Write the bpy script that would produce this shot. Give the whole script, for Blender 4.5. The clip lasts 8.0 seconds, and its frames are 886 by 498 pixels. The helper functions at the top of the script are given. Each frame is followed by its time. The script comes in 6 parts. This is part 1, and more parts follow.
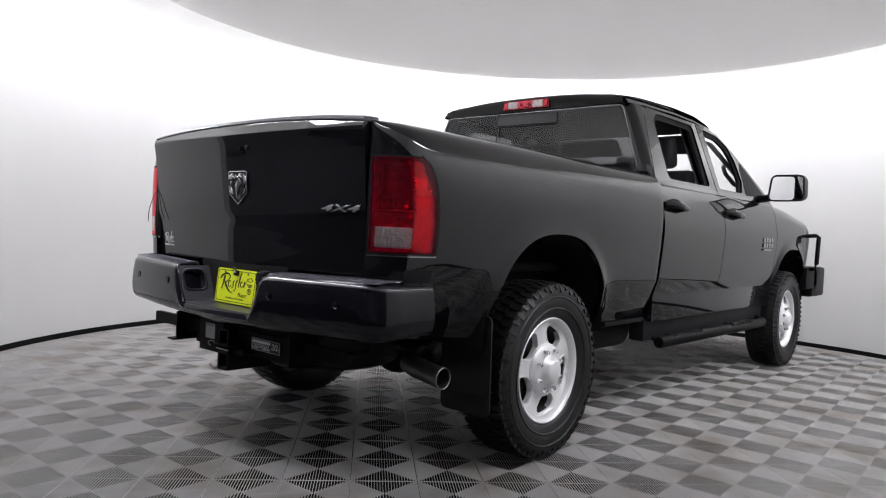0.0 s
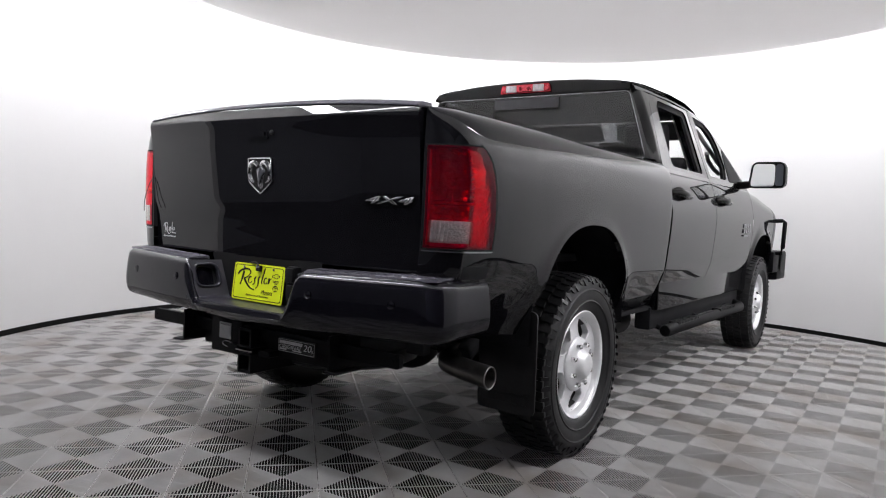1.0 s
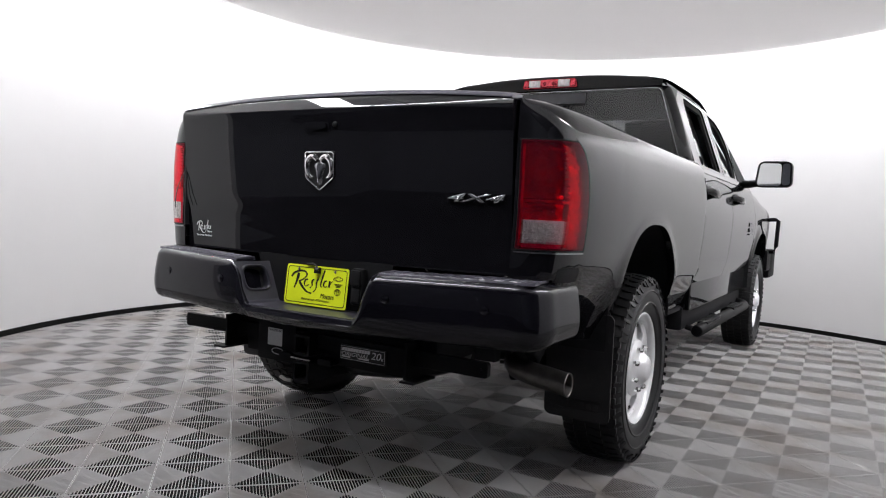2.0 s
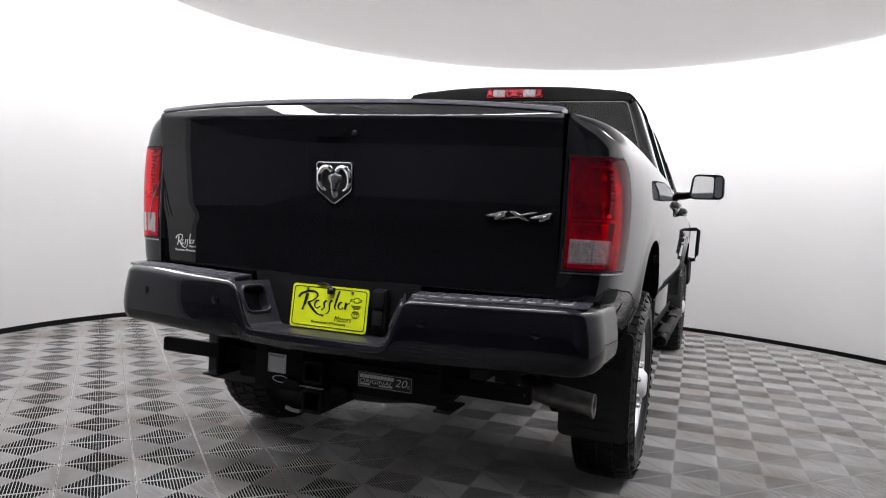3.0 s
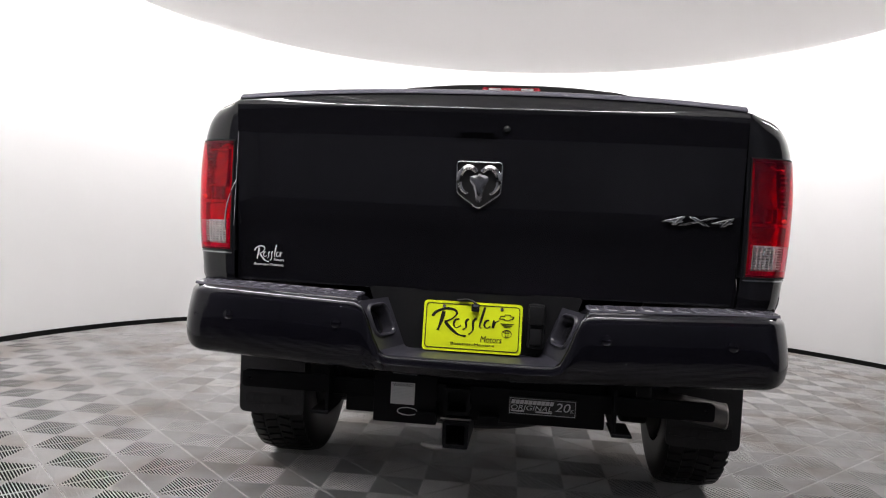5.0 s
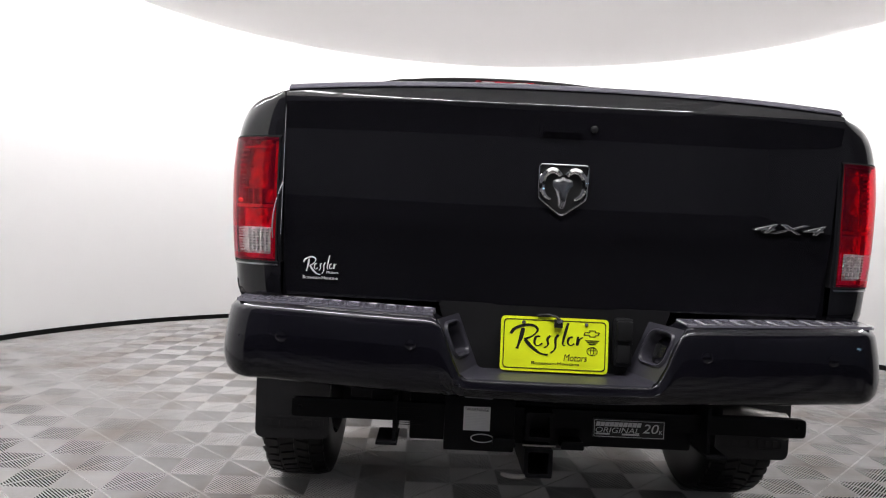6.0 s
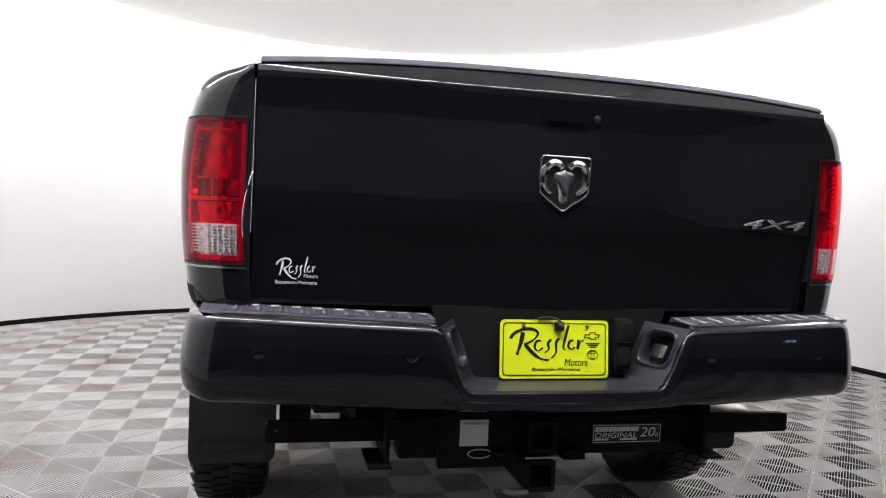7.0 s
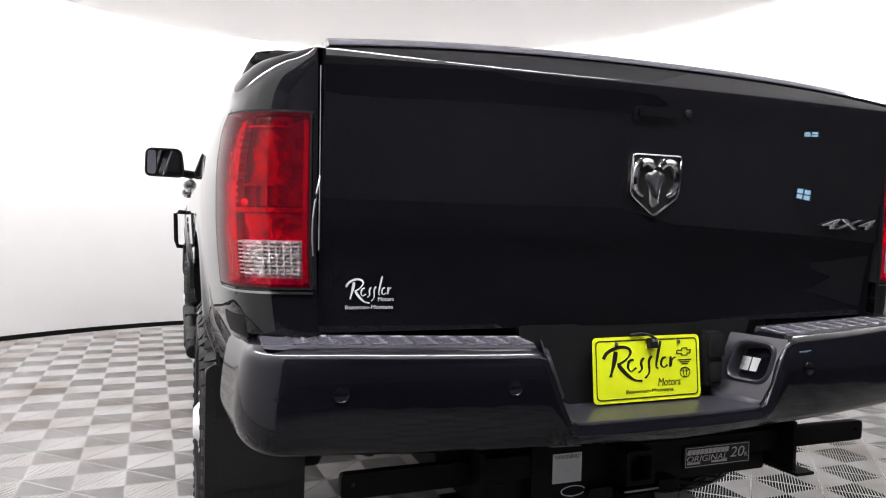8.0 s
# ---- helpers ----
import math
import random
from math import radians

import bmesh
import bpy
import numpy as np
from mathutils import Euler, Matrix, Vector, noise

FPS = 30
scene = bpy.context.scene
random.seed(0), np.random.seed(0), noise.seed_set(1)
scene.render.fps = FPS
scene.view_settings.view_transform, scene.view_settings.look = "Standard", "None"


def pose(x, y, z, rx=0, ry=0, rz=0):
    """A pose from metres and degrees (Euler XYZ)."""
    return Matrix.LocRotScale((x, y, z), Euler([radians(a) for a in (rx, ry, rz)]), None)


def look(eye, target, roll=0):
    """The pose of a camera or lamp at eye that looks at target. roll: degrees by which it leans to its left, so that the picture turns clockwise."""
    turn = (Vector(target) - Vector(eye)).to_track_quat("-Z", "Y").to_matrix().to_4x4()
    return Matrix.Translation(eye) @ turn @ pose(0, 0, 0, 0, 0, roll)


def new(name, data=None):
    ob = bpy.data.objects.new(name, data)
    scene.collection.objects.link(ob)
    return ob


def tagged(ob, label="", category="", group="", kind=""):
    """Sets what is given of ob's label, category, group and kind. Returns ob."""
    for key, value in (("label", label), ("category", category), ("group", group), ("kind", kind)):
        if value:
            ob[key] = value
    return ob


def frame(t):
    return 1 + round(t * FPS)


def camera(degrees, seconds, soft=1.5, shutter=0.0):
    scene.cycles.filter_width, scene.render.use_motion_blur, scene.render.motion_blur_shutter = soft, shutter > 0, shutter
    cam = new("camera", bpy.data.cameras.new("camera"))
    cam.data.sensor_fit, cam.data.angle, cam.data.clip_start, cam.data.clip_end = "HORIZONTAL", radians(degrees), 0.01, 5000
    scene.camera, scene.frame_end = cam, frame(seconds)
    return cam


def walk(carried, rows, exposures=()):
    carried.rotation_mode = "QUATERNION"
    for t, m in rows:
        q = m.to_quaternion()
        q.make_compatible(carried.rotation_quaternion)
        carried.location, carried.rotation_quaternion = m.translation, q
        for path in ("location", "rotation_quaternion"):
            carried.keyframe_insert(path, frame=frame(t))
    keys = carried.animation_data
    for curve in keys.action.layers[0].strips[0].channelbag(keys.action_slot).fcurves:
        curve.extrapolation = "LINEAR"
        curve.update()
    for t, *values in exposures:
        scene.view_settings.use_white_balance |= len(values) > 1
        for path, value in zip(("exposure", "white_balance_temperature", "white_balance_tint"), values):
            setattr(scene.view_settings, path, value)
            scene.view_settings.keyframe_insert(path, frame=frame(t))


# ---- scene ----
cam = camera(64.0, 8.0, soft=1.1)
PATH = [
    (0, (2.74, -1.768, 1.053), (1.43, -0.259, 1.0), 2.7),
    (0.5, (2.514, -1.819, 1.077), (1.29, -0.24, 0.986), 2.4),
    (1, (2.271, -1.941, 1.079), (1.128, -0.303, 0.98), 2.7),
    (1.5, (2.06, -2.061, 1.08), (0.97, -0.387, 0.987), 2.8),
    (1.7, (1.949, -2.07, 1.061), (0.879, -0.383, 0.966), 2.8),
    (2.8, (1.359, -2.142, 1.069), (0.579, -0.303, 0.98), 3.4),
    (3, (1.254, -2.171, 1.085), (0.534, -0.306, 1.009), 3.4),
    (3.5, (0.949, -2.142, 1.048), (0.323, -0.243, 0.994), 2.8),
    (4, (0.693, -2.103, 1.063), (0.192, -0.168, 1.001), 2.2),
    (4.5, (0.425, -2.192, 1.061), (0.089, -0.221, 1.042), 2.5),
    (5, (0.167, -2.179, 1.05), (-0.078, -0.195, 1.002), 2.8),
    (5.2, (0.062, -2.139, 1.048), (-0.131, -0.149, 0.985), 2.75),
    (6.3, (-0.468, -1.962, 1.086), (-0.324, 0.030, 1.030), 2.7),
    (6.5, (-0.544, -1.931, 1.087), (-0.287, 0.051, 1.043), 2.7),
    (7, (-0.716, -1.756, 1.083), (-0.273, 0.193, 1.008), 2.6),
    (7.5, (-0.862, -1.585, 1.088), (-0.288, 0.33, 1.004), 1.3),
    (8, (-1.061, -1.406, 1.093), (-0.357, 0.464, 1.026), 1.2),
]
EXPOSURES = [(0, -0.27, 6300, 10), (1.0, -0.12, 6320, 10), (1.5, -0.14, 6320, 10), (3.5, -0.07, 6450, 10), (4.5, 0.0, 6550, 10), (6.5, 0.16, 6500, 10), (8, 0.38, 6500, 10)]
walk(cam, [(t, look(eye, target, roll)) for t, eye, target, roll in PATH], EXPOSURES)

# ---------------------------------------------------------------- light
LED_POWER = 27.5
world = bpy.data.worlds.new("world")
scene.world = world
world.use_nodes = True
world.node_tree.nodes["Background"].inputs[0].default_value = (0.5, 0.55, 0.65, 1)
world.node_tree.nodes["Background"].inputs[1].default_value = 0.01

ROOM = Vector((0.0, 2.55, 0.0))      # middle of the round photo booth
R_WALL, R_DISC, Z_DISC = 4.02, 3.30, 2.87
A0, A1 = radians(-90 + 50), radians(270 - 27.5)      # the wall runs from A0 to A1; the rest opens to the workshop, behind the truck


def led_ring(count=20, radius=3.66, z=3.20):
    """LED strips laid end to end above the rim of the ceiling disc; they wash the round wall."""
    for i in range(count):
        a = 2 * math.pi * (i + 0.5) / count
        if radians(290) < a < A0 + 2 * math.pi + 0.05:
            continue                     # none beside the opening's far edge
        lamp = bpy.data.lights.new("led_strip", "AREA")
        lamp.shape, lamp.size, lamp.size_y = "RECTANGLE", 2 * math.pi * radius / count * 0.96, 0.10
        lamp.energy, lamp.color = LED_POWER, (1.0, 0.98, 0.995)
        ob = new("led_strip", lamp)
        eye = ROOM + Vector((math.cos(a) * radius, math.sin(a) * radius, z))
        ob.matrix_world = look(eye, eye + Vector((math.cos(a) * -0.70, math.sin(a) * -0.70, -1.0)))


led_ring()
FILL_XS = (-2.6, 2.6)
for x in FILL_XS:                      # two unseen fill lamps, added to brighten the workshop walls behind the camera
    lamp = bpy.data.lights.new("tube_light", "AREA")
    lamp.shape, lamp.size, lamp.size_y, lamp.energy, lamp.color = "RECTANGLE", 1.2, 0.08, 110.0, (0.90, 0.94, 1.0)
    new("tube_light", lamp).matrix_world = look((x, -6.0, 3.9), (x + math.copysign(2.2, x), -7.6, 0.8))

# ---------------------------------------------------------------- materials


def mat(name, color, rough=0.5, metal=0.0, coat=0.0, spec=0.5, vary=0.0, vscale=8.0, bump=0.0, bscale=60.0, rvary=0.0, coat_rough=0.03):
    """Principled material with colour and gloss that vary on two scales and a fine relief."""
    m = bpy.data.materials.new(name)
    m.use_nodes = True
    nt = m.node_tree
    b = nt.nodes["Principled BSDF"]
    b.inputs["Base Color"].default_value = (*color, 1)
    b.inputs["Roughness"].default_value = rough
    b.inputs["Metallic"].default_value = metal
    b.inputs["Coat Weight"].default_value = coat
    b.inputs["Coat Roughness"].default_value = coat_rough
    b.inputs["Specular IOR Level"].default_value = spec
    co = nt.nodes.new("ShaderNodeTexCoord")
    if vary or rvary:
        n1 = nt.nodes.new("ShaderNodeTexNoise")
        n1.inputs["Scale"].default_value, n1.inputs["Detail"].default_value = vscale, 6
        n2 = nt.nodes.new("ShaderNodeTexNoise")
        n2.inputs["Scale"].default_value, n2.inputs["Detail"].default_value = vscale * 9, 3
        nt.links.new(co.outputs["Object"], n1.inputs["Vector"])
        nt.links.new(co.outputs["Object"], n2.inputs["Vector"])
        mix = nt.nodes.new("ShaderNodeMath")
        mix.operation = "MULTIPLY_ADD"
        mix.inputs[1].default_value = 0.35
        nt.links.new(n2.outputs["Fac"], mix.inputs[0])
        nt.links.new(n1.outputs["Fac"], mix.inputs[2])
        if vary:
            ramp = nt.nodes.new("ShaderNodeMapRange")
            ramp.inputs["From Min"].default_value, ramp.inputs["From Max"].default_value = 0.35, 1.0
            ramp.inputs["To Min"].default_value, ramp.inputs["To Max"].default_value = 1 - vary, 1 + vary
            nt.links.new(mix.outputs[0], ramp.inputs["Value"])
            mul = nt.nodes.new("ShaderNodeVectorMath")
            mul.operation = "SCALE"
            mul.inputs[0].default_value = color
            nt.links.new(ramp.outputs[0], mul.inputs["Scale"])
            nt.links.new(mul.outputs[0], b.inputs["Base Color"])
        if rvary:
            rr = nt.nodes.new("ShaderNodeMapRange")
            rr.inputs["From Min"].default_value, rr.inputs["From Max"].default_value = 0.35, 1.0
            rr.inputs["To Min"].default_value, rr.inputs["To Max"].default_value = max(0, rough - rvary), rough + rvary
            nt.links.new(mix.outputs[0], rr.inputs["Value"])
            nt.links.new(rr.outputs[0], b.inputs["Roughness"])
    if bump:
        n3 = nt.nodes.new("ShaderNodeTexNoise")
        n3.inputs["Scale"].default_value, n3.inputs["Detail"].default_value = bscale, 4
        nt.links.new(co.outputs["Object"], n3.inputs["Vector"])
        bp = nt.nodes.new("ShaderNodeBump")
        bp.inputs["Strength"].default_value, bp.inputs["Distance"].default_value = bump, 0.002
        nt.links.new(n3.outputs["Fac"], bp.inputs["Height"])
        nt.links.new(bp.outputs[0], b.inputs["Normal"])
    return m


def glass(name, tint, rough=0.0):
    """Thin tinted pane: clear through, with gloss that grows towards grazing."""
    m = bpy.data.materials.new(name)
    m.use_nodes = True
    nt = m.node_tree
    nt.nodes.remove(nt.nodes["Principled BSDF"])
    t = nt.nodes.new("ShaderNodeBsdfTransparent")
    t.inputs[0].default_value = (*tint, 1)
    g = nt.nodes.new("ShaderNodeBsdfGlossy")
    g.inputs["Roughness"].default_value = rough
    f = nt.nodes.new("ShaderNodeLayerWeight")
    f.inputs[0].default_value = 0.5
    p = nt.nodes.new("ShaderNodeMath")
    p.operation = "POWER"
    p.inputs[1].default_value = 4.5
    nt.links.new(f.outputs["Facing"], p.inputs[0])
    r = nt.nodes.new("ShaderNodeMapRange")
    r.inputs["To Min"].default_value, r.inputs["To Max"].default_value = 0.035, 0.85
    nt.links.new(p.outputs[0], r.inputs["Value"])
    mx = nt.nodes.new("ShaderNodeMixShader")
    nt.links.new(r.outputs[0], mx.inputs[0])
    nt.links.new(t.outputs[0], mx.inputs[1])
    nt.links.new(g.outputs[0], mx.inputs[2])
    nt.links.new(mx.outputs[0], nt.nodes["Material Output"].inputs[0])
    return m


def lens(name, color, density=0.15):
    """Coloured lamp lens: mostly clear colour, a little body colour, under a glossy skin."""
    m = glass(name, [min(1.0, c * 1.55) for c in color], 0.02)
    nt = m.node_tree
    clear = next(n for n in nt.nodes if n.type == "BSDF_TRANSPARENT")
    top = next(n for n in nt.nodes if n.type == "MIX_SHADER")
    body = nt.nodes.new("ShaderNodeBsdfDiffuse")
    body.inputs[0].default_value = (*color, 1)
    mx = nt.nodes.new("ShaderNodeMixShader")
    mx.inputs[0].default_value = density
    nt.links.new(clear.outputs[0], mx.inputs[1])
    nt.links.new(body.outputs[0], mx.inputs[2])
    nt.links.new(mx.outputs[0], top.inputs[1])
    return m


def shine(name, color, strength):
    m = bpy.data.materials.new(name)
    m.use_nodes = True
    b = m.node_tree.nodes["Principled BSDF"]
    b.inputs["Base Color"].default_value = (*color, 1)
    b.inputs["Emission Color"].default_value = (*color, 1)
    b.inputs["Emission Strength"].default_value = strength
    return m


PAINT = mat("black_clearcoat_paint", (0.0060, 0.0058, 0.0076), 0.45, 0.0, coat=1.0, coat_rough=0.02, spec=0.02, vary=0.12, vscale=3, bump=0.015, bscale=9)
BUMPER = mat("gunmetal_bumper_paint", (0.0072, 0.0067, 0.0112), 0.24, 0.40, coat=0.55, coat_rough=0.04, spec=0.2, vary=0.12, vscale=5, rvary=0.05, bump=0.01, bscale=200)
PLASTIC = mat("black_plastic", (0.011, 0.011, 0.012), 0.42, spec=0.25, vary=0.2, vscale=12, bump=0.1, bscale=300)
STEP = mat("dark_grey_step_plastic", (0.080, 0.077, 0.096), 0.24, vary=0.2, vscale=20, bump=0.1, bscale=200)
CHEEK = mat("grained_dark_plastic", (0.034, 0.033, 0.042), 0.28, vary=0.2, vscale=20, bump=0.1, bscale=200)
RUBBER = mat("tyre_rubber", (0.0105, 0.0103, 0.0112), 0.42, spec=0.35, vary=0.25, vscale=14, bump=0.15, bscale=120)
FLAP = mat("mud_flap_rubber", (0.013, 0.0127, 0.0143), 0.45, spec=0.3, vary=0.4, vscale=10, bump=0.15, bscale=60, rvary=0.12)
UNDER = mat("undercoat", (0.015, 0.0147, 0.0165), 0.6, spec=0.12, vary=0.3, vscale=10, bump=0.2, bscale=80)
nt = FLAP.node_tree
dots = nt.nodes.new("ShaderNodeTexNoise")
dots.inputs["Scale"].default_value, dots.inputs["Detail"].default_value = 70, 3
lim = nt.nodes.new("ShaderNodeMapRange")
lim.inputs["From Min"].default_value, lim.inputs["From Max"].default_value = 0.68, 0.74
lim.inputs["To Min"].default_value, lim.inputs["To Max"].default_value = 0.0, 0.35
spot = nt.nodes.new("ShaderNodeMix")
spot.data_type = "RGBA"
spot.inputs[7].default_value = (0.22, 0.21, 0.20, 1)
old = nt.nodes["Principled BSDF"].inputs["Base Color"].links[0].from_socket
nt.links.new(dots.outputs["Fac"], lim.inputs["Value"])
nt.links.new(lim.outputs[0], spot.inputs[0])
nt.links.new(old, spot.inputs[6])
nt.links.new(spot.outputs[2], nt.nodes["Principled BSDF"].inputs["Base Color"])
STEEL = mat("black_hitch_steel", (0.0048, 0.0046, 0.0056), 0.48, 0.0, spec=0.12, vary=0.3, vscale=14, bump=0.1, bscale=120)
PIPE = mat("stainless_pipe", (0.42, 0.40, 0.38), 0.32, 1.0, vary=0.25, vscale=20, rvary=0.1)
TIP = mat("heat_darkened_pipe", (0.18, 0.172, 0.165), 0.42, 1.0, vary=0.3, vscale=20, rvary=0.1)
SOOT = mat("sooty_pipe_inside", (0.02, 0.018, 0.016), 0.8, vary=0.3, vscale=20)
ALLOY = mat("painted_alloy", (0.80, 0.80, 0.81), 0.32, 0.25, vary=0.06, vscale=20, rvary=0.05)
# rim barrel coloured far darker than the rim's face
BARREL = mat("dark_rim_barrel", (0.055, 0.053, 0.052), 0.6, 0.3, vary=0.3, vscale=20)
CHROME = mat("chrome", (0.80, 0.80, 0.81), 0.10, 1.0, vary=0.04, vscale=30)
BADGE_GREY = mat("satin_chrome", (0.40, 0.40, 0.42), 0.22, 1.0, vary=0.05, vscale=30)
RED_LENS = lens("red_lens", (0.64, 0.007, 0.060), 0.065)
CLEAR_LENS = glass("clear_lens", (0.86, 0.84, 0.84), 0.05)
REFLECTOR = mat("lamp_reflector", (0.86, 0.84, 0.85), 0.20, 0.60, vary=0.4, vscale=60)
# three grades of red put the lamp's bright and dark zones into colour
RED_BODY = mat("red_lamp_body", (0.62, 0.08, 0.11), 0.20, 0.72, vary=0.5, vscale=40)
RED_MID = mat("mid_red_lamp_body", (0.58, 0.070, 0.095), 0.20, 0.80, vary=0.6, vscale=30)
RED_DARK = mat("dark_red_lamp_body", (0.33, 0.024, 0.036), 0.22, 0.88, vary=0.8, vscale=28)


def faceted(m, scale, strength):
    """Small moulded facets that break up the gloss of a lamp's inside."""
    nt = m.node_tree
    co, cell, bp = nt.nodes.new("ShaderNodeTexCoord"), nt.nodes.new("ShaderNodeTexVoronoi"), nt.nodes.new("ShaderNodeBump")
    cell.inputs["Scale"].default_value = scale
    bp.inputs["Strength"].default_value, bp.inputs["Distance"].default_value = strength, 0.004
    nt.links.new(co.outputs["Object"], cell.inputs["Vector"])
    nt.links.new(cell.outputs["Distance"], bp.inputs["Height"])
    nt.links.new(bp.outputs[0], nt.nodes["Principled BSDF"].inputs["Normal"])


for m, scale, strength in ((REFLECTOR, 95, 0.8), (RED_BODY, 80, 0.45), (RED_MID, 55, 0.8), (RED_DARK, 38, 1.0)):
    faceted(m, scale, strength)
BULB = mat("amber_bulb_glass", (0.85, 0.35, 0.10), 0.15, 0.0, coat=0.6)
GLASS_DARK = glass("privacy_glass", (0.34, 0.345, 0.35))
GLASS_CLEAR = glass("clear_glass", (0.955, 0.965, 0.96))
MIRROR = mat("mirror_glass", (0.85, 0.87, 0.88), 0.02, 1.0)
SEAT = mat("dark_grey_seat_cloth", (0.055, 0.055, 0.060), 0.8, vary=0.2, vscale=20, bump=0.3, bscale=250)
TRIM_GREY = mat("light_grey_cabin_trim", (0.42, 0.41, 0.40), 0.6, vary=0.08, vscale=12, bump=0.1, bscale=200)
YELLOW = mat("yellow_plate_paint", (0.78, 0.88, 0.015), 0.35, vary=0.05, vscale=14)
INK = mat("black_ink", (0.01, 0.01, 0.01), 0.4)
STICKER_WHITE = mat("white_decal", (0.72, 0.72, 0.72), 0.5)
STICKER_GREY = mat("grey_decal", (0.66, 0.66, 0.67), 0.5, vary=0.15, vscale=40)
WALL = mat("white_booth_paint", (0.78, 0.775, 0.77), 0.75, vary=0.02, vscale=0.6, bump=0.05, bscale=40)
DISC = mat("white_ceiling_panel", (0.90, 0.89, 0.885), 0.8, vary=0.02, vscale=0.5, bump=0.05, bscale=60)
nt = DISC.node_tree                    # translucency added to brighten the panel with light from above
b, thin, mx = nt.nodes["Principled BSDF"], nt.nodes.new("ShaderNodeBsdfTranslucent"), nt.nodes.new("ShaderNodeMixShader")
thin.inputs[0].default_value = (0.90, 0.89, 0.885, 1)
mx.inputs[0].default_value = 0.60
nt.links.new(b.outputs[0], mx.inputs[1])
nt.links.new(thin.outputs[0], mx.inputs[2])
nt.links.new(mx.outputs[0], nt.nodes["Material Output"].inputs[0])
BASE = mat("black_vinyl_base", (0.005, 0.005, 0.005), 0.6, spec=0.15, vary=0.2, vscale=6)
DARK_WALL = mat("grey_workshop_wall", (0.22, 0.215, 0.23), 0.85, vary=0.2, vscale=1.5, bump=0.2, bscale=20)
TILE = mat("grey_floor_tile", (0.64, 0.627, 0.618), 0.36, vary=0.10, vscale=5, bump=0.1, bscale=150, rvary=0.08)
nt = TILE.node_tree
geo, shift = nt.nodes.new("ShaderNodeNewGeometry"), nt.nodes.new("ShaderNodeObjectInfo")
for n in nt.nodes:
    if n.type == "TEX_NOISE":
        nt.links.new(geo.outputs["Position"], n.inputs["Vector"])
grime, gmap, tint, each = (nt.nodes.new(k) for k in ("ShaderNodeTexNoise", "ShaderNodeMapRange", "ShaderNodeMix", "ShaderNodeMapRange"))
grime.inputs["Scale"].default_value, grime.inputs["Detail"].default_value = 2.3, 7
nt.links.new(geo.outputs["Position"], grime.inputs["Vector"])
gmap.inputs["From Min"].default_value, gmap.inputs["From Max"].default_value = 0.48, 0.70
gmap.inputs["To Max"].default_value = 0.75
nt.links.new(grime.outputs["Fac"], gmap.inputs["Value"])
tint.data_type = "RGBA"
tint.inputs[7].default_value = (0.40, 0.345, 0.30, 1)          # faint brownish dirt
b = nt.nodes["Principled BSDF"]
old = b.inputs["Base Color"].links[0].from_socket
nt.links.new(gmap.outputs[0], tint.inputs[0])
nt.links.new(old, tint.inputs[6])
each.inputs["To Min"].default_value, each.inputs["To Max"].default_value = 0.93, 1.05
nt.links.new(shift.outputs["Random"], each.inputs["Value"])
scl = nt.nodes.new("ShaderNodeVectorMath")
scl.operation = "SCALE"
nt.links.new(tint.outputs[2], scl.inputs[0])
nt.links.new(each.outputs[0], scl.inputs["Scale"])
nt.links.new(scl.outputs[0], b.inputs["Base Color"])
TILE_BED = mat("floor_tile_gap", (0.008, 0.008, 0.008), 0.9, spec=0.1, vary=0.3, vscale=12)
DAYLIGHT = shine("daylight", (0.45, 0.75, 1.0), 9.0)

# ---------------------------------------------------------------- mesh tools


def part(name, bm, material, parent=None, label="", smooth=40):
    """Links a bmesh as one mesh object, under a thing or under a part."""
    bmesh.ops.remove_doubles(bm, verts=bm.verts[:], dist=1e-5)
    bmesh.ops.recalc_face_normals(bm, faces=bm.faces[:])
    me = bpy.data.meshes.new(name)
    bm.to_mesh(me)
    bm.free()
    me.materials.append(material)
    if smooth:
        me.polygons.foreach_set("use_smooth", [True] * len(me.polygons))
        me.set_sharp_from_angle(angle=radians(smooth))
    ob = new(name, me)
    ob.parent = parent
    if label:
        tagged(ob, label)
    return ob


def empty(name, at=(0, 0, 0), parent=None):
    ob = new(name)
    ob.location = at
    ob.parent = parent
    ob.empty_display_size = 0.2
    return ob


def grid(bm, rows, close_u=False, close_v=False):
    """Quads over a table of points."""
    vs = [[bm.verts.new(p) for p in row] for row in rows]
    n, k = len(vs), len(vs[0])
    for i in range(n if close_u else n - 1):
        for j in range(k if close_v else k - 1):
            q = [vs[i][j], vs[i][(j + 1) % k], vs[(i + 1) % n][(j + 1) % k], vs[(i + 1) % n][j]]
            if len({v.co.to_tuple(6) for v in q}) > 2:
                try:
                    bm.faces.new(q)
                except ValueError:
                    pass
    return vs


def cap(bm, ring):
    try:
        bm.faces.new(ring)
    except ValueError:
        pass


def box(bm, lo, hi, bevel=0.0, m=None, seg=2):
    """Box between two corners, with rounded edges."""
    d = Vector(hi) - Vector(lo)
    c = (Vector(hi) + Vector(lo)) / 2
    b2 = bmesh.new()
    bmesh.ops.create_cube(b2, size=1.0)
    for v in b2.verts:
        v.co = Vector((v.co.x * d.x, v.co.y * d.y, v.co.z * d.z))
    if bevel:
        bmesh.ops.bevel(b2, geom=b2.edges[:], offset=bevel, segments=seg, affect="EDGES", profile=0.6)
    put(bm, b2, (m or Matrix()) @ Matrix.Translation(c))
    return bm


